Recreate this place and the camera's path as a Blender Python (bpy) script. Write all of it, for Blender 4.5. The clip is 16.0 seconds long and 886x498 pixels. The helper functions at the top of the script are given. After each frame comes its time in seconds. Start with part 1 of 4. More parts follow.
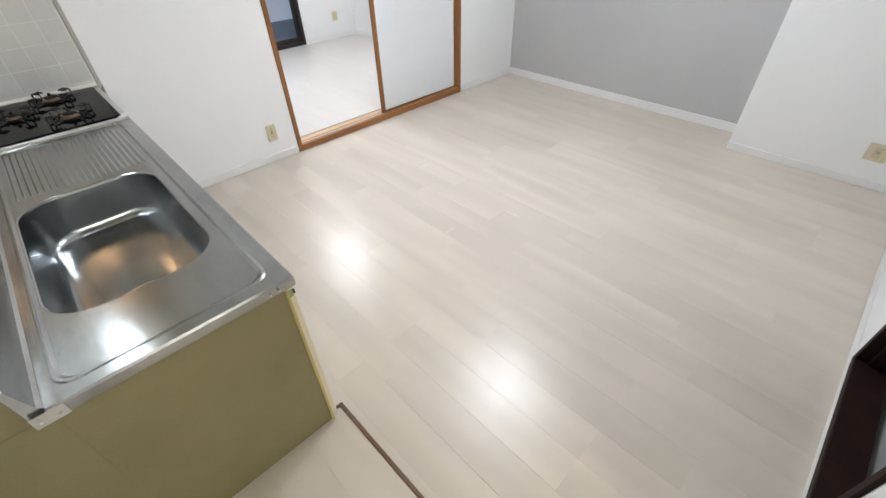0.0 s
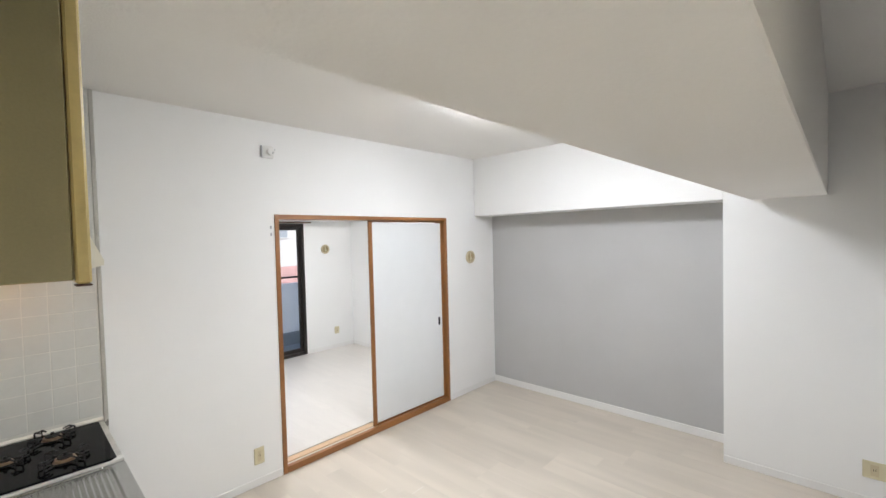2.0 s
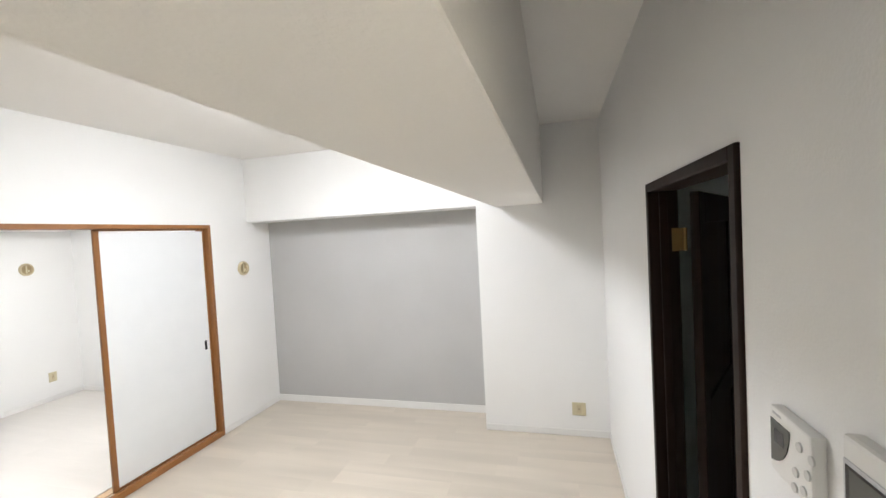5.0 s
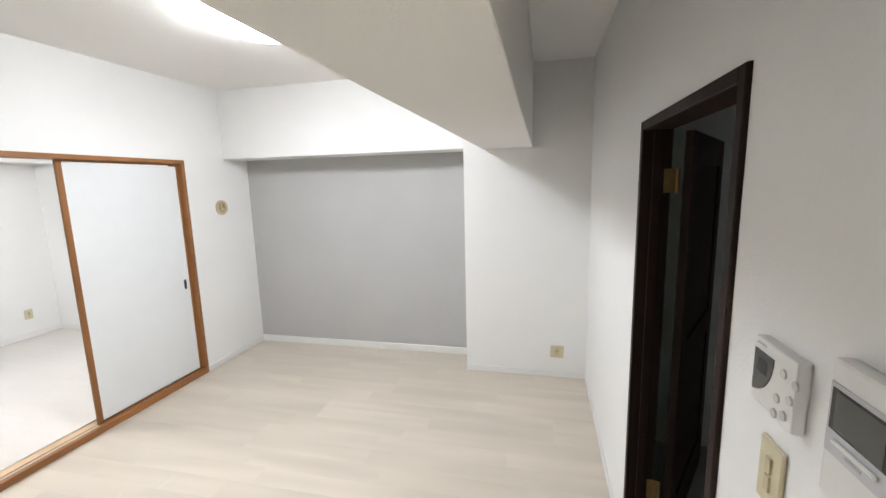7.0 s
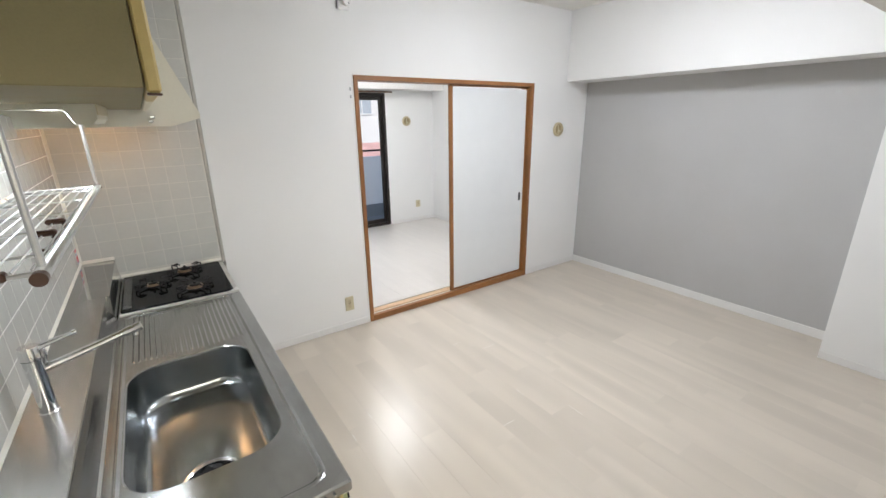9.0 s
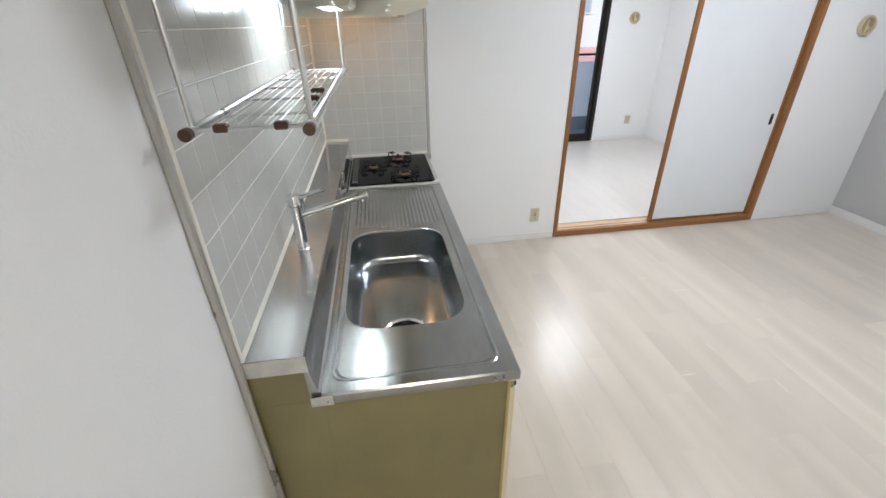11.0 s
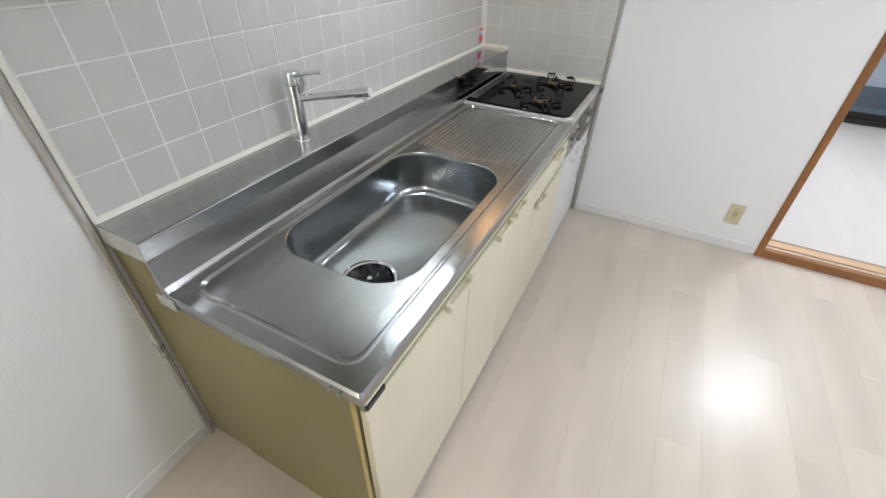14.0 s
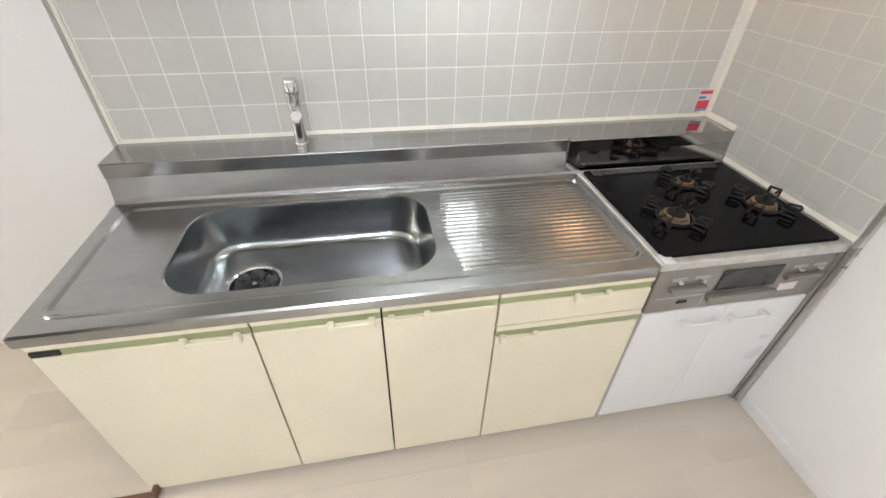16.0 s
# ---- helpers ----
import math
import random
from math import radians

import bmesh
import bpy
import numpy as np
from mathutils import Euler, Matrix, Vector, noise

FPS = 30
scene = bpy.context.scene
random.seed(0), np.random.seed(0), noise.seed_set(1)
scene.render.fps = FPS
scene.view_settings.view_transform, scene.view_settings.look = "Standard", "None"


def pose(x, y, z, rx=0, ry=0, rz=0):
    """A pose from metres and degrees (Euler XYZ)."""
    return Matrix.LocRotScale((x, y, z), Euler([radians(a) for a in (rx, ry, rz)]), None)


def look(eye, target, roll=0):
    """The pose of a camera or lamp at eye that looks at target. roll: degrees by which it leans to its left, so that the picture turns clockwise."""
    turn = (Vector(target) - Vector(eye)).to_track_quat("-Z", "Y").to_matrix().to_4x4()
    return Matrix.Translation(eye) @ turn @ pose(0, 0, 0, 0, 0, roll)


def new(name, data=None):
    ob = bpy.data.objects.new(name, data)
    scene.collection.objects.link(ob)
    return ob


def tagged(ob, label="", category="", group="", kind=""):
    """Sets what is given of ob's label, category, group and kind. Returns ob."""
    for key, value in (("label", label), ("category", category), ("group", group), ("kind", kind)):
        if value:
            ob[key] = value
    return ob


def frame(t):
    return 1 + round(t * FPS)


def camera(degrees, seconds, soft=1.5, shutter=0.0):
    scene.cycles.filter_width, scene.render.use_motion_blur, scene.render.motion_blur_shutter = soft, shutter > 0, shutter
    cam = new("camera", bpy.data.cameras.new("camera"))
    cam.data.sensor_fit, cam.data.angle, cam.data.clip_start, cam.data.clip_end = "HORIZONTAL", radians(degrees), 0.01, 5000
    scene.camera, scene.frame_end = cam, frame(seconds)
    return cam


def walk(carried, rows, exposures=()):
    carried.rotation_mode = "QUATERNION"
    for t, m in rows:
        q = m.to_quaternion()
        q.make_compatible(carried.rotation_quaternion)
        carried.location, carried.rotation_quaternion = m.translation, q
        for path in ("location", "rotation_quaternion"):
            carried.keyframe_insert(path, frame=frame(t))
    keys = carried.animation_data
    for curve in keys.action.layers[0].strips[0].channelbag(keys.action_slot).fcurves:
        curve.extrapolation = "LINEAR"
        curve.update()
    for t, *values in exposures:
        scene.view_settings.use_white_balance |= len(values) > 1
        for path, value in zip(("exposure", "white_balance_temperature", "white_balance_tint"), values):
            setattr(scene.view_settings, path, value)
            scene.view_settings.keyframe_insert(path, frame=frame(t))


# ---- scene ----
cam = camera(93.7, 16.0)
PATH = [
    (0, (-0.26, -0.899, 1.578), (0.795, 0.218, 0.298), -1.6),
    (0.5, (-0.27, -0.931, 1.677), (0.938, 0.32, 0.689), -1.4),
    (1, (-0.276, -0.922, 1.73), (1.059, 0.421, 1.087), -1.3),
    (1.5, (-0.305, -0.902, 1.803), (1.107, 0.476, 1.476), -1.3),
    (2, (-0.337, -0.922, 1.855), (1.107, 0.46, 1.793), -1.4),
    (2.5, (-0.358, -0.942, 1.890), (1.119, 0.408, 2.006), -1.47),
    (3, (-0.371, -0.955, 1.901), (1.164, 0.312, 2.105), -1.66),
    (3.5, (-0.336, -0.943, 1.896), (1.311, 0.173, 2.099), -1.9),
    (4, (-0.277, -0.955, 1.880), (1.466, -0.075, 2.016), -2.67),
    (4.5, (-0.255, -0.959, 1.866), (1.6, -0.335, 1.917), -2.8),
    (7, (-0.189, -0.945, 1.794), (1.731, -0.483, 1.478), -1.5),
    (7.5, (-0.208, -0.912, 1.781), (1.612, -0.176, 1.402), -1.2),
    (8, (-0.196, -0.934, 1.777), (1.431, 0.136, 1.32), -1.3),
    (8.5, (-0.234, -0.905, 1.763), (1.144, 0.444, 1.23), -1.0),
    (9, (-0.282, -0.889, 1.743), (0.804, 0.677, 1.138), -0.8),
    (9.5, (-0.319, -0.879, 1.729), (0.475, 0.823, 1.043), -0.6),
    (10, (-0.338, -0.868, 1.702), (0.209, 0.897, 0.935), -0.6),
    (12.5, (-0.118, -0.702, 1.649), (-0.086, 0.95, 0.523), -1.8),
    (13, (0.047, -0.614, 1.58), (-0.036, 1.059, 0.486), -1.1),
    (13.5, (0.238, -0.534, 1.508), (-0.103, 1.075, 0.37), 1.0),
    (14, (0.345, -0.333, 1.485), (-0.376, 1.086, 0.274), 1.3),
    (14.5, (0.48, -0.077, 1.527), (-0.636, 1.042, 0.302), 0.7),
    (15, (0.669, 0.185, 1.537), (-0.711, 0.981, 0.327), 1.9),
    (15.5, (0.72, 0.498, 1.533), (-0.754, 1.066, 0.306), 3.4),
    (16, (0.778, 0.834, 1.536), (-0.778, 1.138, 0.316), 1.5),
]
EXPOSURE = [(0, 0.20, 5950, 10), (1.5, 0.10, 6150, 10), (2.5, 0.30, 6150, 10), (3.5, 0.40, 6200, 10), (4.5, 0.42, 6300, 10), (7, 0.30, 6200, 10),
            (8, 0.05, 6200, 10), (10, 0.05, 5950, 10), (12.5, 0.08, 5850, 10), (14, 0.12, 5900, 11), (15, 0.30, 6180, 12), (16, 0.44, 6250, 12)]
walk(cam, [(t, look(eye, target, roll)) for t, eye, target, roll in PATH], EXPOSURE)

# ---- daylight ----
world = bpy.data.worlds.new("sky")
scene.world = world
world.use_nodes = True
wn = world.node_tree.nodes
sky = wn.new("ShaderNodeTexSky")
sky.sky_type = "NISHITA"
sky.sun_disc = False
sky.sun_elevation = radians(48)
sky.sun_rotation = radians(166)
wn["Background"].inputs["Strength"].default_value = 0.15
world.node_tree.links.new(sky.outputs[0], wn["Background"].inputs["Color"])
sun_data = bpy.data.lights.new("sun", "SUN")
sun_data.energy, sun_data.angle, sun_data.color = 4.5, radians(2), (1, 0.96, 0.9)
sun = new("sun", sun_data)
sun.matrix_world = look((2.0, -4.0, 9), (0, 4.0, 0))
LAMP_MAIN, LAMP_BACK, LAMP_KITCHEN, LAMP_HOOD, FILL_HALL = 43.0, 58.0, 58.0, 22.0, 68.0


# ---- materials ----
def mat_base(name, rough=0.5, metal=0.0, spec=0.5):
    m = bpy.data.materials.new(name)
    m.use_nodes = True
    b = m.node_tree.nodes["Principled BSDF"]
    b.inputs["Roughness"].default_value = rough
    b.inputs["Metallic"].default_value = metal
    b.inputs["Specular IOR Level"].default_value = spec
    return m, m.node_tree.nodes, m.node_tree.links, b


def mat(name, color, rough=0.5, metal=0.0, vary=0.06, scale=6.0, fine=90.0, bump=0.05, stretch=(1, 1, 1), rough_vary=0.08, spec=0.5, piece=0.0, rot=0.0, coat=0.0, low=0.45, high=0.95, grain=0.4, detail=4):
    """Base colour with broad mottling and fine grain, roughness variation and a fine bump, in metres."""
    m, n, l, b = mat_base(name, rough, metal, spec)
    tc = n.new("ShaderNodeTexCoord")
    mp = n.new("ShaderNodeMapping")
    mp.inputs["Scale"].default_value = stretch
    mp.inputs["Rotation"].default_value = (0, 0, rot)
    l.new(tc.outputs["Object"], mp.inputs["Vector"])
    big, small = n.new("ShaderNodeTexNoise"), n.new("ShaderNodeTexNoise")
    big.inputs["Scale"].default_value, small.inputs["Scale"].default_value = scale, fine
    big.inputs["Detail"].default_value = detail
    small.inputs["Detail"].default_value = 3
    src = mp.outputs[0]
    if piece:
        oi = n.new("ShaderNodeObjectInfo")
        add = n.new("ShaderNodeVectorMath")
        add.operation = "MULTIPLY_ADD"
        comb = n.new("ShaderNodeCombineXYZ")
        for k in range(3):
            l.new(oi.outputs["Random"], comb.inputs[k])
        add.inputs[1].default_value = (37, 53, 71)
        l.new(comb.outputs[0], add.inputs[0])
        l.new(mp.outputs[0], add.inputs[2])
        src = add.outputs[0]
    l.new(src, big.inputs["Vector"])
    l.new(src, small.inputs["Vector"])
    mix = n.new("ShaderNodeMath")
    mix.operation = "MULTIPLY_ADD"
    mix.inputs[1].default_value = grain
    l.new(small.outputs[0], mix.inputs[0])
    l.new(big.outputs[0], mix.inputs[2])
    last = mix.outputs[0]
    if piece:
        pm = n.new("ShaderNodeMath")
        pm.operation = "MULTIPLY_ADD"
        pm.inputs[1].default_value = piece
        l.new(oi.outputs["Random"], pm.inputs[0])
        l.new(last, pm.inputs[2])
        last = pm.outputs[0]
    ramp = n.new("ShaderNodeValToRGB")
    lo = [c * (1 - vary) for c in color]
    hi = [min(1, c * (1 + vary)) for c in color]
    ramp.color_ramp.elements[0].position, ramp.color_ramp.elements[1].position = low, high + piece
    ramp.color_ramp.elements[0].color, ramp.color_ramp.elements[1].color = (*lo, 1), (*hi, 1)
    l.new(last, ramp.inputs[0])
    l.new(ramp.outputs[0], b.inputs["Base Color"])
    rm = n.new("ShaderNodeMath")
    rm.operation = "MULTIPLY_ADD"
    rm.inputs[1].default_value, rm.inputs[2].default_value = rough_vary * 2, rough - rough_vary
    l.new(big.outputs[0], rm.inputs[0])
    l.new(rm.outputs[0], b.inputs["Roughness"])
    if bump:
        bp = n.new("ShaderNodeBump")
        bp.inputs["Strength"].default_value, bp.inputs["Distance"].default_value = bump, 0.002
        l.new(small.outputs[0], bp.inputs["Height"])
        l.new(bp.outputs[0], b.inputs["Normal"])
    if coat:
        b.inputs["Coat Weight"].default_value = coat
        b.inputs["Coat Roughness"].default_value = 0.15
    return m


def lamp_mat(name, color, strength):
    m, n, l, b = mat_base(name, 0.4)
    b.inputs["Base Color"].default_value = (0.9, 0.9, 0.9, 1)
    b.inputs["Emission Color"].default_value = (*color, 1)
    b.inputs["Emission Strength"].default_value = strength
    return m


PAPER = mat("white_wallpaper", (0.86, 0.86, 0.85), 0.75, vary=0.015, scale=1.5, fine=170, bump=0.35, rough_vary=0.03, spec=0.25)
GREY = mat("grey_wallpaper", (0.50, 0.498, 0.495), 0.75, vary=0.03, scale=2, fine=190, bump=0.4, rough_vary=0.03, spec=0.25)
CEIL = mat("ceiling_paper", (0.86, 0.845, 0.815), 0.85, vary=0.015, scale=1.5, fine=110, bump=0.8, rough_vary=0.03, spec=0.2)
SKIRT = mat("white_baseboard", (0.82, 0.815, 0.80), 0.4, vary=0.02, scale=5, bump=0.03)
FLOOR = mat("pale_wood_floor", (0.600, 0.538, 0.455), 0.30, vary=0.10, scale=1.4, fine=9, bump=0.02, stretch=(5, 0.7, 1), rough_vary=0.04, piece=0.10, low=0.26, high=0.78, grain=0.06, detail=1)
FLOOR2 = mat("back_room_floor", (0.68, 0.645, 0.60), 0.33, vary=0.04, scale=2.0, fine=14, bump=0.04, stretch=(5, 0.7, 1), rough_vary=0.06, piece=0.10)
SCUFF = mat("pale_scuff", (0.82, 0.80, 0.76), 0.4, vary=0.05, bump=0)
SUBFLOOR = mat("pale_wood_base", (0.600, 0.538, 0.455), 0.30, vary=0.10, scale=1.4, fine=9, bump=0.02, stretch=(5, 0.7, 1), rough_vary=0.04, piece=0.10, low=0.26, high=0.78, grain=0.06, detail=1)
OAK = mat("orange_brown_wood", (0.275, 0.118, 0.034), 0.42, vary=0.25, scale=9, fine=60, stretch=(1, 1, 0.15), bump=0.08)
OAKX = mat("orange_brown_rail", (0.275, 0.118, 0.034), 0.42, vary=0.25, scale=9, fine=60, stretch=(0.15, 1, 1), bump=0.08)
TRACK = mat("pale_track", (0.60, 0.42, 0.26), 0.4, vary=0.15, scale=9, fine=60, stretch=(0.15, 1, 1))
FUSUMA = mat("sliding_door_paper", (0.78, 0.80, 0.81), 0.7, vary=0.015, fine=210, bump=0.25, spec=0.25)
DARKWOOD = mat("dark_brown_wood", (0.018, 0.0075, 0.0045), 0.6, spec=0.2, vary=0.4, scale=6, fine=50, stretch=(1, 1, 0.12), bump=0.1)
NOSING = mat("brown_nosing", (0.13, 0.065, 0.035), 0.4, vary=0.2, scale=8, fine=60)
RISER = mat("orange_riser", (0.36, 0.15, 0.045), 0.4, vary=0.2, scale=8, fine=60)
BLACKALU = mat("dark_bronze_aluminium", (0.022, 0.017, 0.015), 0.35, metal=0.3, vary=0.2, bump=0)
IVORY = mat("ivory_plastic", (0.62, 0.56, 0.38), 0.35, vary=0.05, bump=0)
BEIGE = mat("beige_plastic", (0.55, 0.47, 0.31), 0.4, vary=0.06, bump=0)
WHITEP = mat("white_plastic", (0.78, 0.775, 0.75), 0.35, vary=0.03, bump=0)
GREYP = mat("grey_plastic", (0.42, 0.42, 0.43), 0.35, vary=0.04, bump=0)
DARKP = mat("dark_plastic", (0.03, 0.03, 0.032), 0.25, vary=0.1, bump=0)
SCREEN = mat("dark_screen", (0.075, 0.078, 0.07), 0.18, vary=0.1, bump=0)
CREAM = mat("cream_laminate", (0.80, 0.745, 0.575), 0.35, vary=0.05, scale=4, bump=0.03, rough_vary=0.05)
KHAKI = mat("khaki_laminate", (0.240, 0.204, 0.095), 0.5, vary=0.10, scale=5, fine=220, bump=0.06)
KHAKIY = mat("yellow_edge", (0.55, 0.43, 0.16), 0.4, vary=0.10, scale=5, bump=0.02)
GREEN = mat("sage_green_strip", (0.33, 0.36, 0.19), 0.4, vary=0.05, bump=0)
WHITELAM = mat("white_laminate", (0.80, 0.80, 0.79), 0.3, vary=0.02, bump=0)
# near-black colour that paints the shade seen in the cabinet joints
GAP = mat("painted_gap_shade", (0.035, 0.028, 0.02), 0.8, bump=0)
STEEL = mat("brushed_steel", (0.41, 0.418, 0.42), 0.23, metal=1.0, vary=0.16, scale=8, fine=60, stretch=(1, 0.3, 1), bump=0.012, rough_vary=0.06)
UPSTEEL = mat("bright_steel_upstand", (0.45, 0.448, 0.44), 0.22, metal=1.0, vary=0.14, scale=7, fine=60, stretch=(1, 0.25, 1), bump=0.008, rough_vary=0.05)
MIRROR = mat("polished_steel", (0.46, 0.455, 0.445), 0.07, metal=1.0, vary=0.08, scale=7, bump=0.004, rough_vary=0.03)
BASIN = mat("satin_steel_basin", (0.38, 0.40, 0.415), 0.20, metal=1.0, vary=0.14, scale=6, fine=60, bump=0.012, rough_vary=0.04)
CHROME = mat("chrome", (0.74, 0.75, 0.76), 0.07, metal=1.0, vary=0.04, bump=0, rough_vary=0.03)
WORN = mat("whitish_worn_steel", (0.62, 0.61, 0.58), 0.45, metal=0.6, vary=0.15, scale=20, bump=0.05)
SILVERP = mat("warm_silver_panel", (0.29, 0.27, 0.24), 0.38, metal=0.4, vary=0.06, bump=0.02)
GLASSB = mat("black_glass", (0.004, 0.004, 0.005), 0.06, vary=0.2, bump=0, rough_vary=0.02, spec=0.06)
IRON = mat("black_cast_iron", (0.009, 0.0085, 0.008), 0.5, spec=0.3, vary=0.3, scale=30, bump=0.3)
BRASS = mat("aged_burner", (0.36, 0.25, 0.17), 0.35, metal=0.8, vary=0.25, scale=30, bump=0.05)
HINGE = mat("aged_brass", (0.30, 0.20, 0.08), 0.4, metal=0.9, vary=0.2, bump=0)
WIRE = mat("white_coated_wire", (0.60, 0.61, 0.61), 0.3, metal=0.6, vary=0.05, bump=0)
TUBE = mat("silver_tube", (0.55, 0.56, 0.56), 0.3, metal=0.85, vary=0.05, bump=0)
BROWNP = mat("brown_plastic", (0.07, 0.030, 0.016), 0.4, vary=0.15, bump=0)
TILE = mat("pale_grey_glazed_tile", (0.60, 0.60, 0.565), 0.17, vary=0.03, scale=10, fine=40, bump=0.04, rough_vary=0.05, piece=0.15)
GROUT = mat("white_grout", (0.80, 0.79, 0.76), 0.8, vary=0.05, scale=12, bump=0.1)
CAULK = mat("white_caulk", (0.80, 0.78, 0.70), 0.5, vary=0.05, scale=12, bump=0.05)
EDGE = mat("grey_edge_trim", (0.50, 0.49, 0.46), 0.3, metal=0.6, vary=0.08, bump=0)
HOODM = mat("cream_white_enamel", (0.76, 0.73, 0.62), 0.35, vary=0.04, bump=0)
RED = mat("red_print", (0.66, 0.06, 0.10), 0.4, vary=0.05, bump=0)
BLUE = mat("blue_print", (0.12, 0.28, 0.50), 0.4, vary=0.05, bump=0)
PINKW = mat("pale_label", (0.75, 0.70, 0.70), 0.4, vary=0.05, bump=0)
PARAPET = mat("pale_blue_grey_render", (0.80, 0.83, 0.86), 0.8, vary=0.04, scale=2, bump=0.2)
CONCRETE = mat("grey_concrete", (0.22, 0.25, 0.28), 0.85, vary=0.12, scale=3, bump=0.2)
FACADE = mat("pale_facade", (0.78, 0.76, 0.73), 0.85, vary=0.05, scale=1, bump=0.2)
ROOF = mat("pink_red_roof", (0.60, 0.36, 0.32), 0.75, vary=0.15, scale=3, bump=0.2)
ASPHALT = mat("asphalt", (0.05, 0.05, 0.05), 0.9, vary=0.2, scale=1, bump=0.2)
DIMWALL = mat("grey_room_paper", (0.68, 0.70, 0.68), 0.8, vary=0.04, bump=0.2)
L_MAIN = lamp_mat("lit_diffuser", (0.985, 0.985, 1.0), LAMP_MAIN)
L_BACK = lamp_mat("lit_diffuser_back", (1.0, 0.98, 0.96), LAMP_BACK)
L_TUBE = lamp_mat("lit_tube", (0.93, 0.98, 1.0), LAMP_KITCHEN)
L_HOOD = lamp_mat("lit_bulb", (1.0, 0.55, 0.25), LAMP_HOOD)
# glow of the added hall fill lamp, no known fixture
L_FILL = lamp_mat("hall_fill_glow", (1.0, 0.90, 0.72), FILL_HALL)
gm, gn, gl, gb = mat_base("window_glass", 0.02)
gb.inputs["Transmission Weight"].default_value = 1
gb.inputs["IOR"].default_value = 1.02
GLASS = gm


# ---- shape helpers ----
class Thing:
    """A top-level object at a base point; parts take world coordinates."""

    def __init__(self, name, base, label, category, group="", kind=""):
        self.base = Vector(base)
        self.ob = new(name)
        self.ob.location = self.base
        tagged(self.ob, label, category, group, kind)

    def add(self, name, bm, material, label="", smooth=False, parent=None):
        ob = finish(name, bm, material, smooth, self.base)
        ob.parent = parent or self.ob
        if label:
            ob["label"] = label
        return ob


def finish(name, bm, material, smooth=False, base=None):
    if base is not None:
        bmesh.ops.translate(bm, verts=bm.verts, vec=-Vector(base))
    bmesh.ops.recalc_face_normals(bm, faces=bm.faces)
    for e in bm.edges:
        if len(e.link_faces) == 2 and e.calc_face_angle() > 0.42:
            e.smooth = False
    me = bpy.data.meshes.new(name)
    bm.to_mesh(me)
    bm.free()
    me.materials.append(material)
    if smooth:
        for p in me.polygons:
            p.use_smooth = True
    return new(name, me)


def box(lo, hi, bevel=0.0, bm=None, seg=1):
    out = bm or bmesh.new()
    tmp = bmesh.new()
    bmesh.ops.create_cube(tmp, size=1)
    lo, hi = Vector(lo), Vector(hi)
    for v in tmp.verts:
        v.co = Vector((lo[k] + (v.co[k] + 0.5) * (hi[k] - lo[k]) for k in range(3)))
    if bevel:
        bmesh.ops.bevel(tmp, geom=list(tmp.edges), offset=bevel, segments=seg, affect="EDGES", profile=0.6)
    merge(out, tmp)
    return out


def merge(out, tmp):
    idx = {v: out.verts.new(v.co) for v in tmp.verts}
    for f in tmp.faces:
        out.faces.new([idx[v] for v in f.verts])
    tmp.free()


def rod(a, b, r, bm=None, n=10, r2=None):
    out = bm or bmesh.new()
    tmp = bmesh.new()
    a, b = Vector(a), Vector(b)
    d = b - a
    bmesh.ops.create_cone(tmp, cap_ends=True, segments=n, radius1=r, radius2=r if r2 is None else r2, depth=d.length)
    m = Matrix.Translation((a + b) / 2) @ d.to_track_quat("Z", "Y").to_matrix().to_4x4()
    bmesh.ops.transform(tmp, matrix=m, verts=tmp.verts)
    merge(out, tmp)
    return out


def pipe(points, r, bm=None, n=8):
    """A bent tube through the points."""
    out = bm or bmesh.new()
    pts = [Vector(p) for p in points]
    rings = []
    up = Vector((0.31, 0.17, 0.94)).normalized()
    for i, p in enumerate(pts):
        d = (pts[min(i + 1, len(pts) - 1)] - pts[max(i - 1, 0)]).normalized()
        s = d.cross(up).normalized()
        u = s.cross(d)
        rings.append([out.verts.new(p + r * (math.cos(2 * math.pi * k / n) * s + math.sin(2 * math.pi * k / n) * u)) for k in range(n)])
    for a, b in zip(rings, rings[1:]):
        for k in range(n):
            out.faces.new((a[k], a[(k + 1) % n], b[(k + 1) % n], b[k]))
    out.faces.new(rings[0])
    out.faces.new(rings[-1])
    return out


def rounded(x0, x1, y0, y1, r, z, n=8):
    """A rounded rectangle's outline, counter-clockwise."""
    pts = []
    for cx, cy, a0 in ((x1 - r, y1 - r, 0), (x0 + r, y1 - r, 90), (x0 + r, y0 + r, 180), (x1 - r, y0 + r, 270)):
        for k in range(n + 1):
            a = radians(a0 + 90 * k / n)
            pts.append(Vector((cx + r * math.cos(a), cy + r * math.sin(a), z)))
    return pts


def loft(loops, bm=None, cap_first=False, cap_last=True):
    out = bm or bmesh.new()
    rings = [[out.verts.new(p) for p in lp] for lp in loops]
    for a, b in zip(rings, rings[1:]):
        for k in range(len(a)):
            out.faces.new((a[k], a[(k + 1) % len(a)], b[(k + 1) % len(a)], b[k]))
    if cap_first:
        out.faces.new(rings[0])
    if cap_last:
        out.faces.new(rings[-1])
    return out


def profile(pts, axis, a, b, bm=None):
    """A flat outline pushed from a to b along an axis."""
    def put(p, w):
        return {"x": (w, p[0], p[1]), "y": (p[0], w, p[1]), "z": (p[0], p[1], w)}[axis]
    return loft([[Vector(put(p, a)) for p in pts], [Vector(put(p, b)) for p in pts]], bm, True, True)


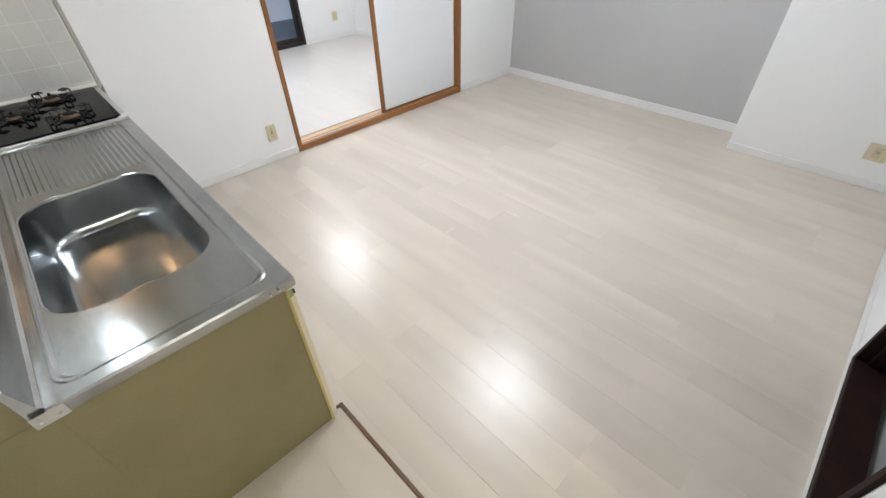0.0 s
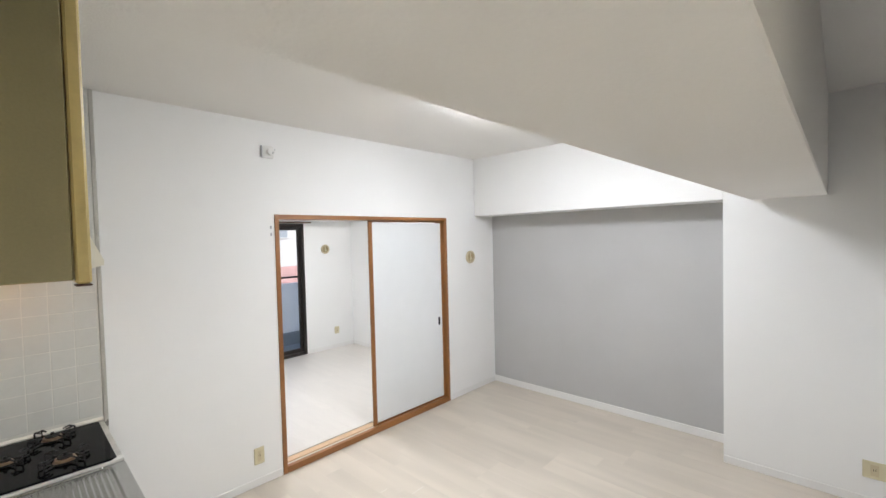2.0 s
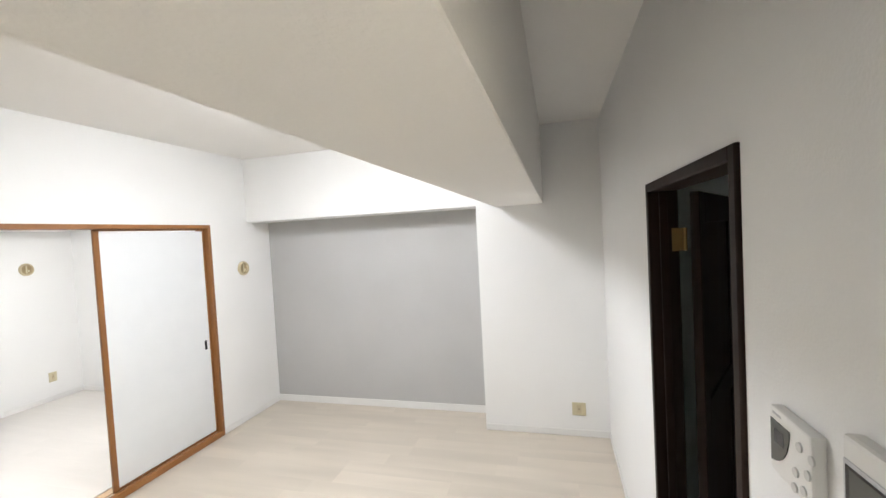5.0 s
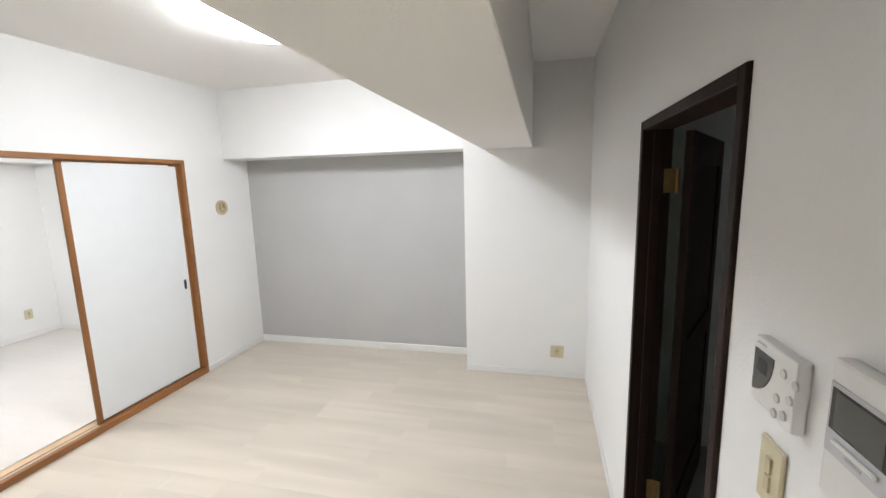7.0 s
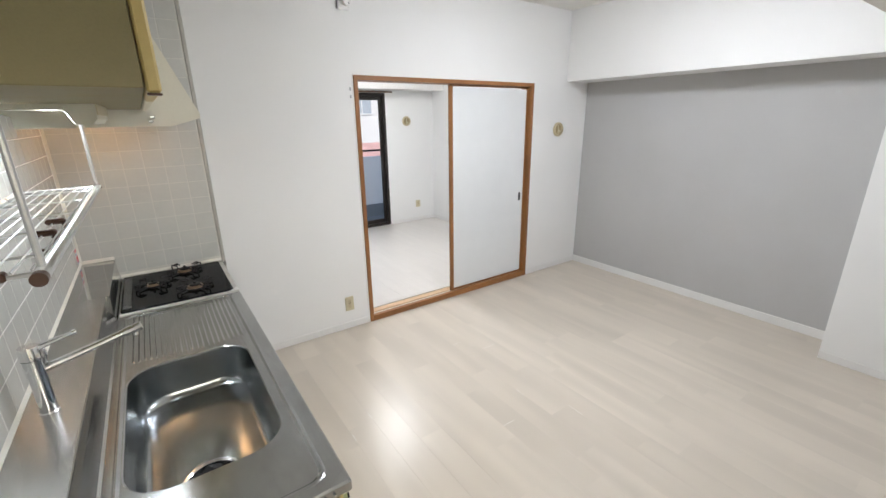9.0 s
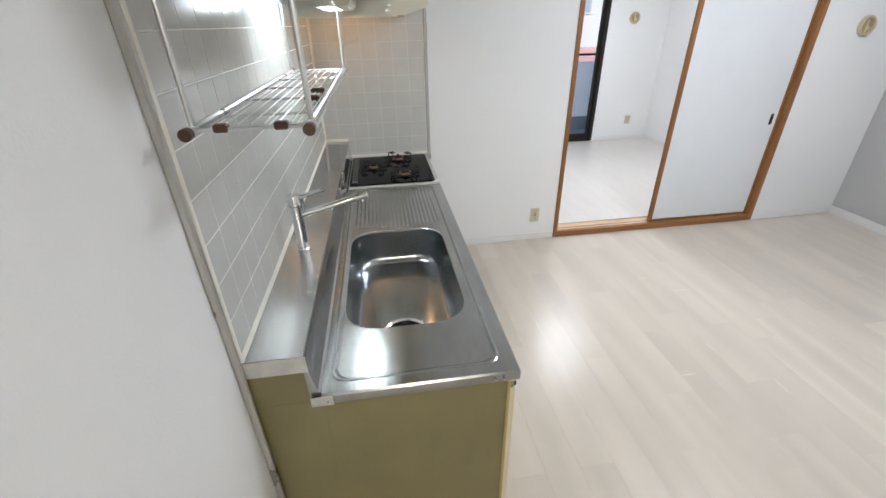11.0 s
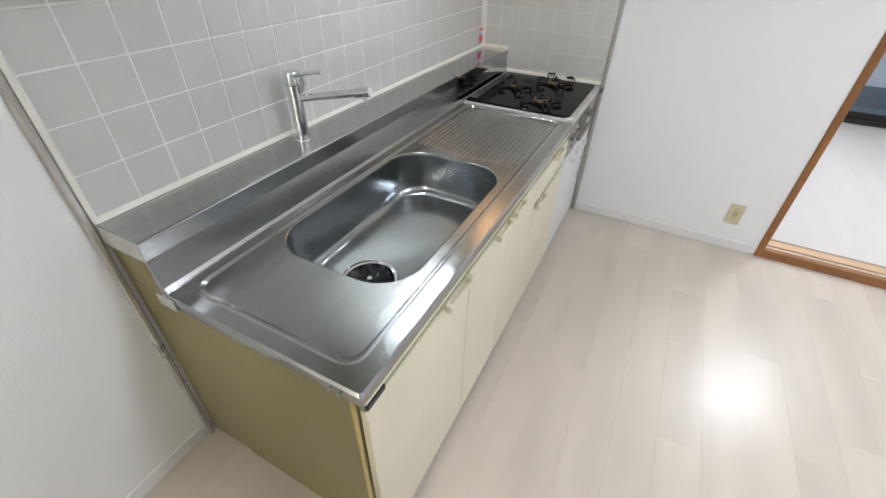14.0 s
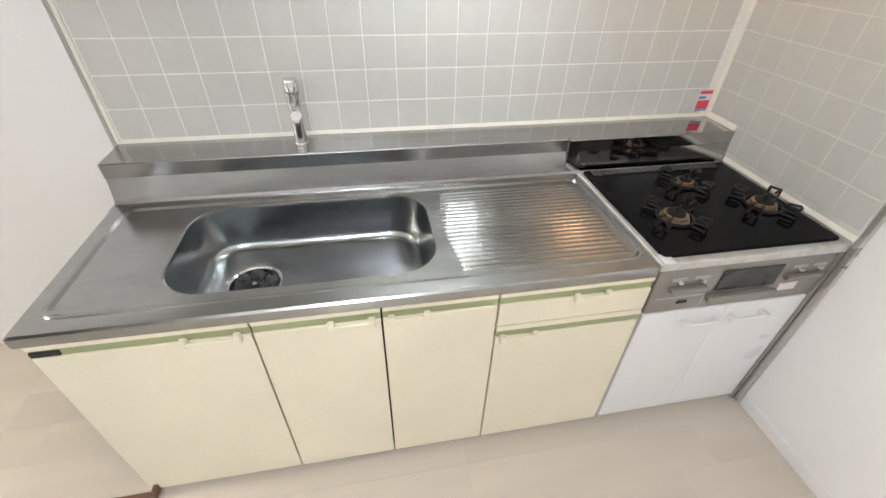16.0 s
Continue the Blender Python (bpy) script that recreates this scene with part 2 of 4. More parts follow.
def disc(c, r, axis, depth, bm=None, n=32, bevel=0.0, r2=None):
    v = {"x": Vector((1, 0, 0)), "y": Vector((0, 1, 0)), "z": Vector((0, 0, 1))}[axis]
    return rod(Vector(c), Vector(c) + v * depth, r, bm, n, r2)


def structure(name, bm, material, label, category, smooth=False):
    return tagged(finish(name, bm, material, smooth), label, category, kind="structure")


# ---- shell ----
XW, XE, XG = -0.735, 3.54, 3.893      # kitchen wall, white east wall, grey recess
YS, YN = -1.345, 2.255                # door wall, sliding door wall
ZC = 2.76
T = 0.14
TS = 0.09                             # thickness of the wall with the dark door
RZ = 0.055                            # height of the hall floor and the back room floor
Y2, X2 = 5.11, 3.70                   # far wall and east wall of the back room
FX0, FX1, FZ = 1.095, 3.04, 2.055     # sliding door opening

structure("floor_base", box((XW, YS, -0.1), (XG, YN, -0.012)), SUBFLOOR, "sub-floor below the pale wooden boards", "floor")
structure("wall_west", box((XW - T, -3.6, -0.1), (XW, 2.42, 3.0)), PAPER, "white wallpapered wall behind the kitchen", "wall")
bm = box((XW, YN, -0.1), (FX0, YN + T, ZC))
box((FX1, YN, -0.1), (XG + T, YN + T, ZC), bm=bm)
box((FX0, YN, FZ), (FX1, YN + T, ZC), bm=bm)
structure("wall_north", bm, PAPER, "white wallpapered wall with a sliding door opening", "wall")
structure("wall_east", box((XG, -0.40, -0.1), (XG + T, YN, 2.086)), GREY, "grey wallpapered accent wall in a shallow recess", "wall")
bm = box((XE, YS - TS, -0.1), (XG, -0.257, ZC))
structure("wall_pier", bm, PAPER, "white wallpapered pier beside the grey recess", "wall")
structure("lintel", box((XE, -0.257, 2.086), (XG + T, YN, ZC), 0.003), PAPER, "white wallpapered beam over the grey recess", "beam")
DX0, DX1, DZ = 0.79, 1.70, 2.015
bm = box((0.30, YS - TS, -0.1), (DX0, YS, ZC))
box((DX1, YS - TS, -0.1), (XE, YS, ZC), bm=bm)
box((DX0, YS - TS, DZ), (DX1, YS, ZC), bm=bm)
box((DX0, YS - TS, -0.1), (DX1, YS, 0.06), bm=bm)
structure("wall_south", bm, PAPER, "white wallpapered wall with a dark door opening", "wall")
structure("wall_hall_east", box((0.30, -3.6, -0.1), (0.44, YS - TS, ZC)), PAPER, "white wallpapered hall wall", "wall")
structure("wall_hall_end", box((XW - T, -3.74, -0.1), (0.44, -3.6, ZC)), PAPER, "white wallpapered wall closing the hall", "wall")
bm = box((XW - T, -3.74, ZC), (XG + T, YN + T, ZC + 0.15))
structure("ceiling", bm, CEIL, "white textured ceiling paper", "ceiling")
structure("beam", box((XW, -0.860, 2.072), (XE, -0.435, ZC), 0.004), CEIL, "white papered structural beam under the ceiling", "beam")

# unseen lowered ceiling, added to hold the hall lamp's light off the beam
structure("hall_light_block", box((XW, -3.6, 2.25), (0.30, YS - TS, ZC)), CEIL, "unseen lowered hall ceiling added to block the fill lamp", "ceiling")
# unseen header, added so hall light passes below the beam's face
structure("hall_light_baffle", box((XW, YS - TS, 2.04), (0.30, YS, ZC)), PAPER, "unseen white lintel added to shade the beam from the hall", "wall")

# hall platform, one low step above the room
structure("hall_floor_base", box((XW, -3.6, -0.1), (0.03, 0.025, RZ - 0.012)), RISER, "orange-brown riser of the low step", "step")
bm = box((0.03, YS, RZ - 0.03), (0.046, 0.041, RZ + 0.002), 0.003)
box((-0.012, 0.025, RZ - 0.03), (0.03, 0.041, RZ + 0.002), 0.003, bm=bm)
structure("step_nosing", bm, NOSING, "brown edge strip of the low step", "trim")

# baseboards
def baseboard(lo, hi):
    structure("baseboard", box(lo, hi, 0.003), SKIRT, "white vinyl baseboard", "baseboard")

baseboard((0.037, YN - 0.007, 0), (FX0 - 0.002, YN, 0.06))
baseboard((FX1 + 0.002, YN - 0.007, 0), (XG - 0.012, YN, 0.06))
baseboard((XG - 0.012, -0.257, 0), (XG, YN, 0.075))
baseboard((XE - 0.007, YS + 0.007, 0), (XE, -0.257, 0.06))
baseboard((0.30, YS, 0), (XE, YS + 0.007, 0.06))
baseboard((XW, -3.6, RZ), (XW + 0.007, -0.03, RZ + 0.06))

# ---- back room ----
structure("floor_back_base", box((XW, YN, -0.1), (X2 + T, Y2 + T, RZ - 0.012)), SUBFLOOR, "sub-floor of the back room", "floor")
WX0, WX1, WZ = 1.10, 2.83, 2.10
bm = box((XW, Y2, -0.1), (WX0, Y2 + T, 2.6))
box((WX1, Y2, -0.1), (X2 + T, Y2 + T, 2.6), bm=bm)
box((WX0, Y2, WZ), (WX1, Y2 + T, 2.6), bm=bm)
box((WX0, Y2, -0.1), (WX1, Y2 + T, RZ + 0.01), bm=bm)
structure("wall_back_room_north", bm, PAPER, "white wallpapered wall with a balcony window", "wall")
structure("wall_back_room_east", box((X2, YN + T, -0.1), (X2 + T, Y2, 2.6)), PAPER, "white wallpapered wall of the back room", "wall")
structure("wall_back_room_west", box((XW - T, 2.42, -0.1), (XW, Y2 + T, 2.75)), PAPER, "white wallpapered wall of the back room", "wall")
structure("ceiling_back_room", box((XW, YN + T, 2.55), (X2, Y2, 2.7)), CEIL, "white ceiling of the back room", "ceiling")
structure("beam_back_room", box((XW, 4.78, 2.14), (X2, Y2, 2.55), 0.004), CEIL, "white papered beam above the balcony window", "beam")
baseboard((WX1 + 0.05, Y2 - 0.007, RZ), (X2 - 0.007, Y2, RZ + 0.06))
baseboard((X2 - 0.007, YN + T, RZ), (X2, Y2, RZ + 0.06))

# ---- room behind the dark door ----
structure("floor_washroom", box((0.44, -3.3, -0.05), (XE, YS - TS, 0.05)), mat("grey_vinyl", (0.45, 0.45, 0.43), 0.5, vary=0.08), "pale grey vinyl floor behind the door", "floor")
bm = box((0.44, -3.44, -0.1), (XE, -3.3, ZC))
box((2.6, -3.3, -0.1), (2.74, YS - TS, ZC), bm=bm)
box((0.44, -3.3, 2.4), (2.6, YS - TS, 2.5), bm=bm)
structure("wall_washroom", bm, DIMWALL, "dim grey walls behind the dark door", "wall")

# ---- sliding doors ----
def sliding_frame():
    t = Thing("sliding_door_frame", (FX0, YN, 0), "orange-brown wooden frame of the sliding doors", "door frame", kind="structure")
    w, p = 0.034, 0.010
    t.add("jamb", box((FX0, YN - p, 0), (FX0 + w, YN + T, FZ), 0.002), OAK)
    t.add("jamb", box((FX1 - w, YN - p, 0), (FX1, YN + T, FZ), 0.002), OAK)
    t.add("head", box((FX0 + w, YN - p, FZ - w), (FX1 - w, YN + T, FZ), 0.002), OAKX)
    t.add("sill", box((FX0 + w, YN - p, 0), (FX1 - w, YN + 0.028, 0.052), 0.003), OAKX)
    bm = box((FX0 + w, YN + 0.028, 0), (FX1 - w, YN + 0.037, 0.045))
    box((FX0 + w, YN + 0.062, 0), (FX1 - w, YN + 0.072, 0.052), bm=bm)
    box((FX0 + w, YN + 0.037, 0), (FX1 - w, YN + 0.062, 0.042), bm=bm)
    box((FX0 + w, YN + 0.072, 0), (FX1 - w, YN + T, 0.045), bm=bm)
    t.add("track", bm, TRACK, "pale worn sliding track")

def sliding_door(x0, x1, y, label, pull_x):
    t = Thing("sliding_door", (x0, y, 0.052), label, "sliding door", "sliding doors")
    z0, z1, w, d = 0.046, FZ - 0.036, 0.022, 0.022
    t.add("panel", box((x0 + w, y + 0.004, z0 + w), (x1 - w, y + d - 0.004, z1 - w)), FUSUMA)
    for a, b in ((x0, x0 + 0.040), (x1 - w, x1)):
        t.add("stile", box((a, y, z0), (b, y + d, z1), 0.003), OAK, "orange-brown wooden stile")
    t.add("bottom_rail", box((x0 + 0.040, y + 0.001, z0), (x1 - w, y + d - 0.001, z0 + 0.014), 0.002), OAKX)
    t.add("top_rail", box((x0 + 0.040, y + 0.001, z1 - 0.010), (x1 - w, y + d - 0.001, z1), 0.002), OAKX)
    bm = loft([[Vector((q.x, y + 0.0, q.y)) for q in rounded(pull_x - 0.014, pull_x + 0.014, 0.872, 0.962, 0.008, 0)],
               [Vector((q.x, y + 0.0035, q.y)) for q in rounded(pull_x - 0.012, pull_x + 0.012, 0.875, 0.959, 0.007, 0)]], None, True, True)
    t.add("finger_pull", bm, DARKP, "black recessed finger pull")

sliding_frame()
sliding_door(2.015, FX1 - 0.034, YN + 0.037, "white papered sliding door with wooden edges, closed half", 2.935)
sliding_door(2.045, FX1 - 0.036, YN + 0.074, "white papered sliding door pushed open behind the other", 2.935)

# ---- dark door ----
LEAF_TURN = 63                         # the door leaf, from square to the wall


def dark_door():
    t = Thing("door_frame", (DX0, YS, 0), "dark brown wooden door frame", "door frame", kind="structure")
    w, p = 0.036, 0.012
    for a, b, c, d in ((DX0, DX0 + w, DX0 + w, DX0 + w + 0.014), (DX1 - w, DX1, DX1 - w - 0.014, DX1 - w)):
        bm = box((a, YS - TS - p, 0.06), (b, YS + p, DZ), 0.003)
        box((c, YS - TS + 0.03, 0.09), (d, YS - 0.03, DZ - w), 0.002, bm=bm)
        t.add("jamb", bm, DARKWOOD)
    t.add("head", box((DX0 + w, YS - TS - p, DZ - w), (DX1 - w, YS + p, DZ), 0.003), DARKWOOD)
    t.add("threshold", box((DX0 + w, YS - TS - p, 0.055), (DX1 - w, YS + p, 0.092), 0.003), DARKWOOD)
    # leaf swung into the other room on the far jamb
    leaf = Thing("door", (DX1 - 0.035, YS - TS - 0.055, 0.1), "dark brown wooden panel door standing open", "door")
    wd, h, th = 0.80, 1.87, 0.035
    x, y, z = leaf.base
    bm = box((x - th, y - 0.11, z), (x, y, z + h), 0.003)
    box((x - th, y - wd, z), (x, y - wd + 0.11, z + h), 0.003, bm=bm)
    for a, b in ((0, 0.2), (0.86, 0.98), (h - 0.13, h)):
        box((x - th, y - wd + 0.11, z + a), (x, y - 0.11, z + b), 0.003, bm=bm)
    leaf.add("leaf_frame", bm, DARKWOOD)
    for a, b in ((0.2, 0.86), (0.98, h - 0.13)):
        leaf.add("panel", box((x - 0.025, y - wd + 0.11, z + a), (x - 0.012, y - 0.11, z + b), 0.001), DARKWOOD)
    for zz in (0.35, 1.73):
        bm = box((DX1 - 0.039, YS - TS - 0.028, zz), (DX1 - 0.036, YS - 0.075, zz + 0.095), 0.001)
        rod((DX1 - 0.041, YS - TS - 0.034, zz), (DX1 - 0.041, YS - TS - 0.034, zz + 0.095), 0.007, bm)
        t.add("hinge", bm, HINGE, "aged brass hinge")
    leaf.ob.rotation_euler = (0, 0, radians(LEAF_TURN))

dark_door()

# ---- things on the walls ----
def outlet(c, axis, label, kind_name="wall_socket", h=0.12, w=0.07, hole=True):
    """axis: the wall's normal, '-y', '-x' or '+y'."""
    t = Thing(kind_name, c, label, "wall socket", "wall sockets")
    x, y, z = c
    def plate(a0, a1, z0, z1, d0, d1, bv=0.002):
        if axis == "-y":
            return box((x + a0, y - d1, z + z0), (x + a1, y - d0, z + z1), bv)
        if axis == "+y":
            return box((x + a0, y + d0, z + z0), (x + a1, y + d1, z + z1), bv)
        return box((x - d1, y + a0, z + z0), (x - d0, y + a1, z + z1), bv)
    t.add("plate", plate(-w / 2, w / 2, -h / 2, h / 2, 0, 0.008, 0.003), IVORY)
    t.add("insert", plate(-w * 0.17, w * 0.17, -h * 0.32, h * 0.32, 0.008, 0.010, 0.001), BEIGE)
    if hole:
        bm = plate(-0.006, -0.0035, -0.004, 0.012, 0.010, 0.0105, 0)
        merge(bm, plate(0.0035, 0.006, -0.004, 0.012, 0.010, 0.0105, 0))
        t.add("slot", bm, DARKP)

outlet((0.912, YN, 0.228), "-y", "ivory wall socket above the baseboard", h=0.125, w=0.075)
outlet((XE, -1.092, 0.245), "-x", "ivory aerial and power socket on the white pier", h=0.115, w=0.115)
outlet((3.37, Y2, 0.345), "-y", "ivory wall socket in the back room", h=0.115, w=0.085)

def sleeve_cover(c):
    t = Thing("vent_cover", c, "beige round cap over an air-conditioner sleeve", "vent cover", "vent covers")
    x, y, z = c
    bm = bmesh.new()
    loft([[Vector((x + r * math.cos(a * math.pi / 16), y - d, z + r * math.sin(a * math.pi / 16))) for a in range(32)]
          for r, d in ((0.074, 0), (0.074, 0.014), (0.067, 0.024), (0.055, 0.024), (0.050, 0.004))], bm, True, False)
    t.add("ring", bm, BEIGE)
    t.add("cap", disc((x, y - 0.0045, z), 0.0505, "y", 0.004, n=32), mat("tan_plastic", (0.36, 0.28, 0.15), 0.45, vary=0.08, bump=0), "darker tan cap")
    bm = box((x - 0.006, y - 0.013, z - 0.045), (x + 0.006, y - 0.005, z + 0.045), 0.001)
    box((x + 0.012, y - 0.009, z - 0.03), (x + 0.034, y - 0.005, z - 0.004), 0.001, bm=bm)
    t.add("grip", bm, IVORY)

sleeve_cover((3.44, YN, 1.60))
sleeve_cover((3.20, Y2, 1.69))

def gas_alarm():
    x, y, z = 1.06, YN, 2.53
    t = Thing("ceiling_hook_plate", (x, y, z), "white plastic bracket on the upper wall", "bracket")
    t.add("plate", loft([[Vector((q.x, y - d, q.y)) for q in rounded(x - s, x + s, z - s * 1.05, z + s * 1.05, 0.012, 0)] for s, d in ((0.045, 0), (0.045, 0.012), (0.040, 0.016))], None, True, True), WHITEP)
    bm = disc((x + 0.012, y - 0.05, z), 0.026, "y", 0.034, n=20)
    t.add("knob", bm, WHITEP)
    t.add("clip", box((x - 0.050, y - 0.018, z - 0.045), (x - 0.0455, y - 0.001, z + 0.045), 0.001), GREYP)
    t.add("pin", rod((x + 0.02, y - 0.052, z - 0.012), (x + 0.045, y - 0.03, z + 0.02), 0.005), GREYP)

gas_alarm()

t = Thing("wall_hooks", (FX0 - 0.03, YN, 1.93), "two tiny clear plastic hooks beside the door frame", "hook")
for zz in (1.90, 1.955):
    t.add("hook", box((FX0 - 0.035, YN - 0.006, zz - 0.012), (FX0 - 0.022, YN, zz + 0.012), 0.003), GREYP)

BUTTON = mat("pale_grey_button", (0.60, 0.60, 0.58), 0.4, vary=0.05, bump=0)


def water_heater_remote():
    x0, x1, z0, z1, d = 0.508, 0.636, 1.392, 1.511, 0.022
    y = YS
    t = Thing("heater_remote", ((x0 + x1) / 2, y, z0), "white water heater remote with round buttons and dark display", "remote panel")
    t.add("body", box((x0, y, z0), (x1, y + d, z1), 0.005, seg=2), WHITEP)
    pts = [(x1 - 0.006, z1 - 0.022), (x1 - 0.068, z1 - 0.022)]
    for k in range(9):
        a = radians(k * 10)
        pts.append((x1 - 0.068 + 0.012 * (1 - math.cos(a)) + 0.05 * (k / 8) ** 2, z1 - 0.022 - 0.078 * math.sin(a)))
    pts.append((x1 - 0.006, z1 - 0.100))
    t.add("display", profile(pts, "y", y + d, y + d + 0.0015), SCREEN, "dark glossy display")
    bm = box((x1 - 0.05, y + d + 0.0015, z1 - 0.06), (x1 - 0.02, y + d + 0.002, z1 - 0.035))
    t.add("digits_window", bm, DARKP)
    for bx, bz in ((0.098, 0.032), (0.120, 0.066), (0.132, 0.036), (0.108, 0.098), (0.082, 0.108), (0.086, 0.080)):
        t.add("button", disc((x1 - bx, y + d, z1 - bz), 0.0078, "y", 0.003, n=16), BUTTON)
    t.add("bar", box((x1 - 0.04, y + d, z1 - 0.012), (x1 - 0.012, y + d + 0.0006, z1 - 0.008)), GREYP)

def door_monitor():
    x0, x1, z0, z1, d = 0.302, 0.430, 1.362, 1.557, 0.025
    y = YS
    t = Thing("door_intercom", ((x0 + x1) / 2, y, z0), "white door intercom monitor with grey screen", "intercom")
    t.add("body", box((x0, y, z0), (x1, y + d, z1), 0.006, seg=2), WHITEP)
    t.add("bezel", box((x0 + 0.009, y + d, 1.428), (x1 - 0.005, y + d + 0.002, 1.526), 0.001), mat("pale_grey_plastic", (0.55, 0.55, 0.57), 0.35, vary=0.03, bump=0), "pale grey bezel")
    t.add("screen", box((x0 + 0.017, y + d + 0.002, 1.462), (x1 - 0.011, y + d + 0.003, 1.519)), DARKP, "black screen edge")
    t.add("screen", box((x0 + 0.026, y + d + 0.003, 1.465), (x1 - 0.020, y + d + 0.0036, 1.516)), SCREEN, "dark grey screen")
    t.add("talk_bar", box((x0 + 0.030, y + d + 0.002, 1.447), (x1 - 0.022, y + d + 0.007, 1.453), 0.002), WHITEP)
    t.add("grille", box((x0 + 0.055, y + d + 0.002, 1.437), (x1 - 0.045, y + d + 0.0028, 1.441)), GREYP)


def light_switch():
    x0, x1, z0, z1 = 0.543, 0.615, 1.212, 1.334
    t = Thing("light_switch", ((x0 + x1) / 2, YS, z0), "ivory double light switch", "switch")
    t.add("plate", box((x0, YS, z0), (x1, YS + 0.008, z1), 0.003), IVORY)
    for a, b in ((0.030, 0.060), (0.064, 0.094)):
        t.add("rocker", box((x0 + 0.028, YS + 0.008, z0 + a), (x1 - 0.028, YS + 0.012, z0 + b), 0.001), BEIGE)

water_heater_remote()
door_monitor()
light_switch()

# ---- ceiling lamps ----
def ceiling_lamp(c, r, lit, label):
    x, y, z = c
    t = Thing("ceiling_lamp", c, label, "ceiling lamp", "ceiling lamps")
    t.add("base", disc((x, y, z - 0.02), r * 0.8, "z", 0.02, n=40), WHITEP)
    loops = []
    for q, dz in ((0.88, 0.018), (0.98, 0.03), (1.0, 0.05), (0.96, 0.072), (0.8, 0.09), (0.5, 0.102), (0.15, 0.108)):
        loops.append([Vector((x + r * q * math.cos(k * math.pi / 24), y + r * q * math.sin(k * math.pi / 24), z - dz)) for k in range(48)])
    t.add("diffuser", loft(loops), lit, "glowing white diffuser", smooth=True)

ceiling_lamp((2.02, 0.59, ZC), 0.30, L_MAIN, "round white ceiling lamp, switched on")
ceiling_lamp((1.93, 3.50, 2.55), 0.25, L_BACK, "round white ceiling lamp of the back room, switched on")

# ---- balcony window ----
def balcony_window():
    t = Thing("window_1", (WX0, Y2, RZ), "dark bronze aluminium sliding balcony window", "window", kind="structure")
    y0, y1, z0 = Y2 - 0.02, Y2 + 0.10, RZ + 0.01
    t.add("frame", box((WX0, y0, z0), (WX0 + 0.05, y1, WZ), 0.002), BLACKALU)
    t.add("frame", box((WX1 - 0.05, y0, z0), (WX1, y1, WZ), 0.002), BLACKALU)
    t.add("frame", box((WX0 + 0.05, y0, WZ - 0.05), (WX1 - 0.05, y1, WZ), 0.002), BLACKALU)
    t.add("sill", box((WX0 + 0.05, y0, z0), (WX1 - 0.05, y1, z0 + 0.045), 0.002), BLACKALU)
    mid = (WX0 + WX1) / 2
    for a, b, yy in ((WX0 + 0.05, mid + 0.03, Y2 + 0.05), (mid - 0.03, WX1 - 0.05, Y2 + 0.015)):
        bm = box((a, yy, z0 + 0.045), (a + 0.045, yy + 0.028, WZ - 0.05), 0.002)
        box((b - 0.045, yy, z0 + 0.045), (b, yy + 0.028, WZ - 0.05), 0.002, bm=bm)
        box((a + 0.045, yy, WZ - 0.10), (b - 0.045, yy + 0.028, WZ - 0.05), 0.002, bm=bm)
        box((a + 0.045, yy, z0 + 0.045), (b - 0.045, yy + 0.028, z0 + 0.105), 0.002, bm=bm)
        t.add("sash", bm, BLACKALU)
        p = t.add("pane", box((a + 0.045, yy + 0.012, z0 + 0.105), (b - 0.045, yy + 0.016, WZ - 0.10)), GLASS, "clear glass")
        p.visible_shadow = False
    r = Thing("curtain_rail", (mid, Y2, WZ), "brown metal curtain rail above the window", "curtain rail")
    r.add("rail", box((WX0 - 0.08, Y2 - 0.075, WZ + 0.005), (WX1 + 0.10, Y2 - 0.055, WZ + 0.025), 0.003), NOSING)
    for xx in (WX0, mid, WX1 + 0.03):
        r.add("bracket", box((xx - 0.01, Y2 - 0.06, WZ + 0.008), (xx + 0.01, Y2, WZ + 0.022), 0.001), NOSING)

balcony_window()

# ---- outside ----
structure("ground", box((-150, -150, -7.2), (150, 250, -7.0)), ASPHALT, "grey ground far below", "ground")
structure("balcony_floor", box((-0.9, Y2 + T, -0.25), (4.6, 6.42, -0.04)), CONCRETE, "grey concrete balcony slab", "balcony")
bm = box((-0.9, 6.30, -0.04), (4.6, 6.42, 1.06), 0.005)
structure("balcony_parapet", bm, PARAPET, "pale blue-grey rendered balcony parapet", "parapet")
structure("balcony_gutter", box((-0.9, 6.24, -0.04), (4.6, 6.298, 0.18), 0.004), CONCRETE, "darker grey base strip of the parapet", "gutter")
t = Thing("balcony_rail", (1.9, 6.36, 1.06), "dark metal rail on the parapet", "railing")
t.add("rail", rod((-0.9, 6.36, 1.17), (4.6, 6.36, 1.17), 0.018), BLACKALU)
for k in range(6):
    t.add("post", rod((-0.6 + k, 6.36, 1.05), (-0.6 + k, 6.36, 1.17), 0.012), BLACKALU)

# pale blue base colour stands in for sky mirrored in distant windows
PANE_SKY = mat("painted_sky_reflection", (0.42, 0.46, 0.50), 0.15, vary=0.1, bump=0)


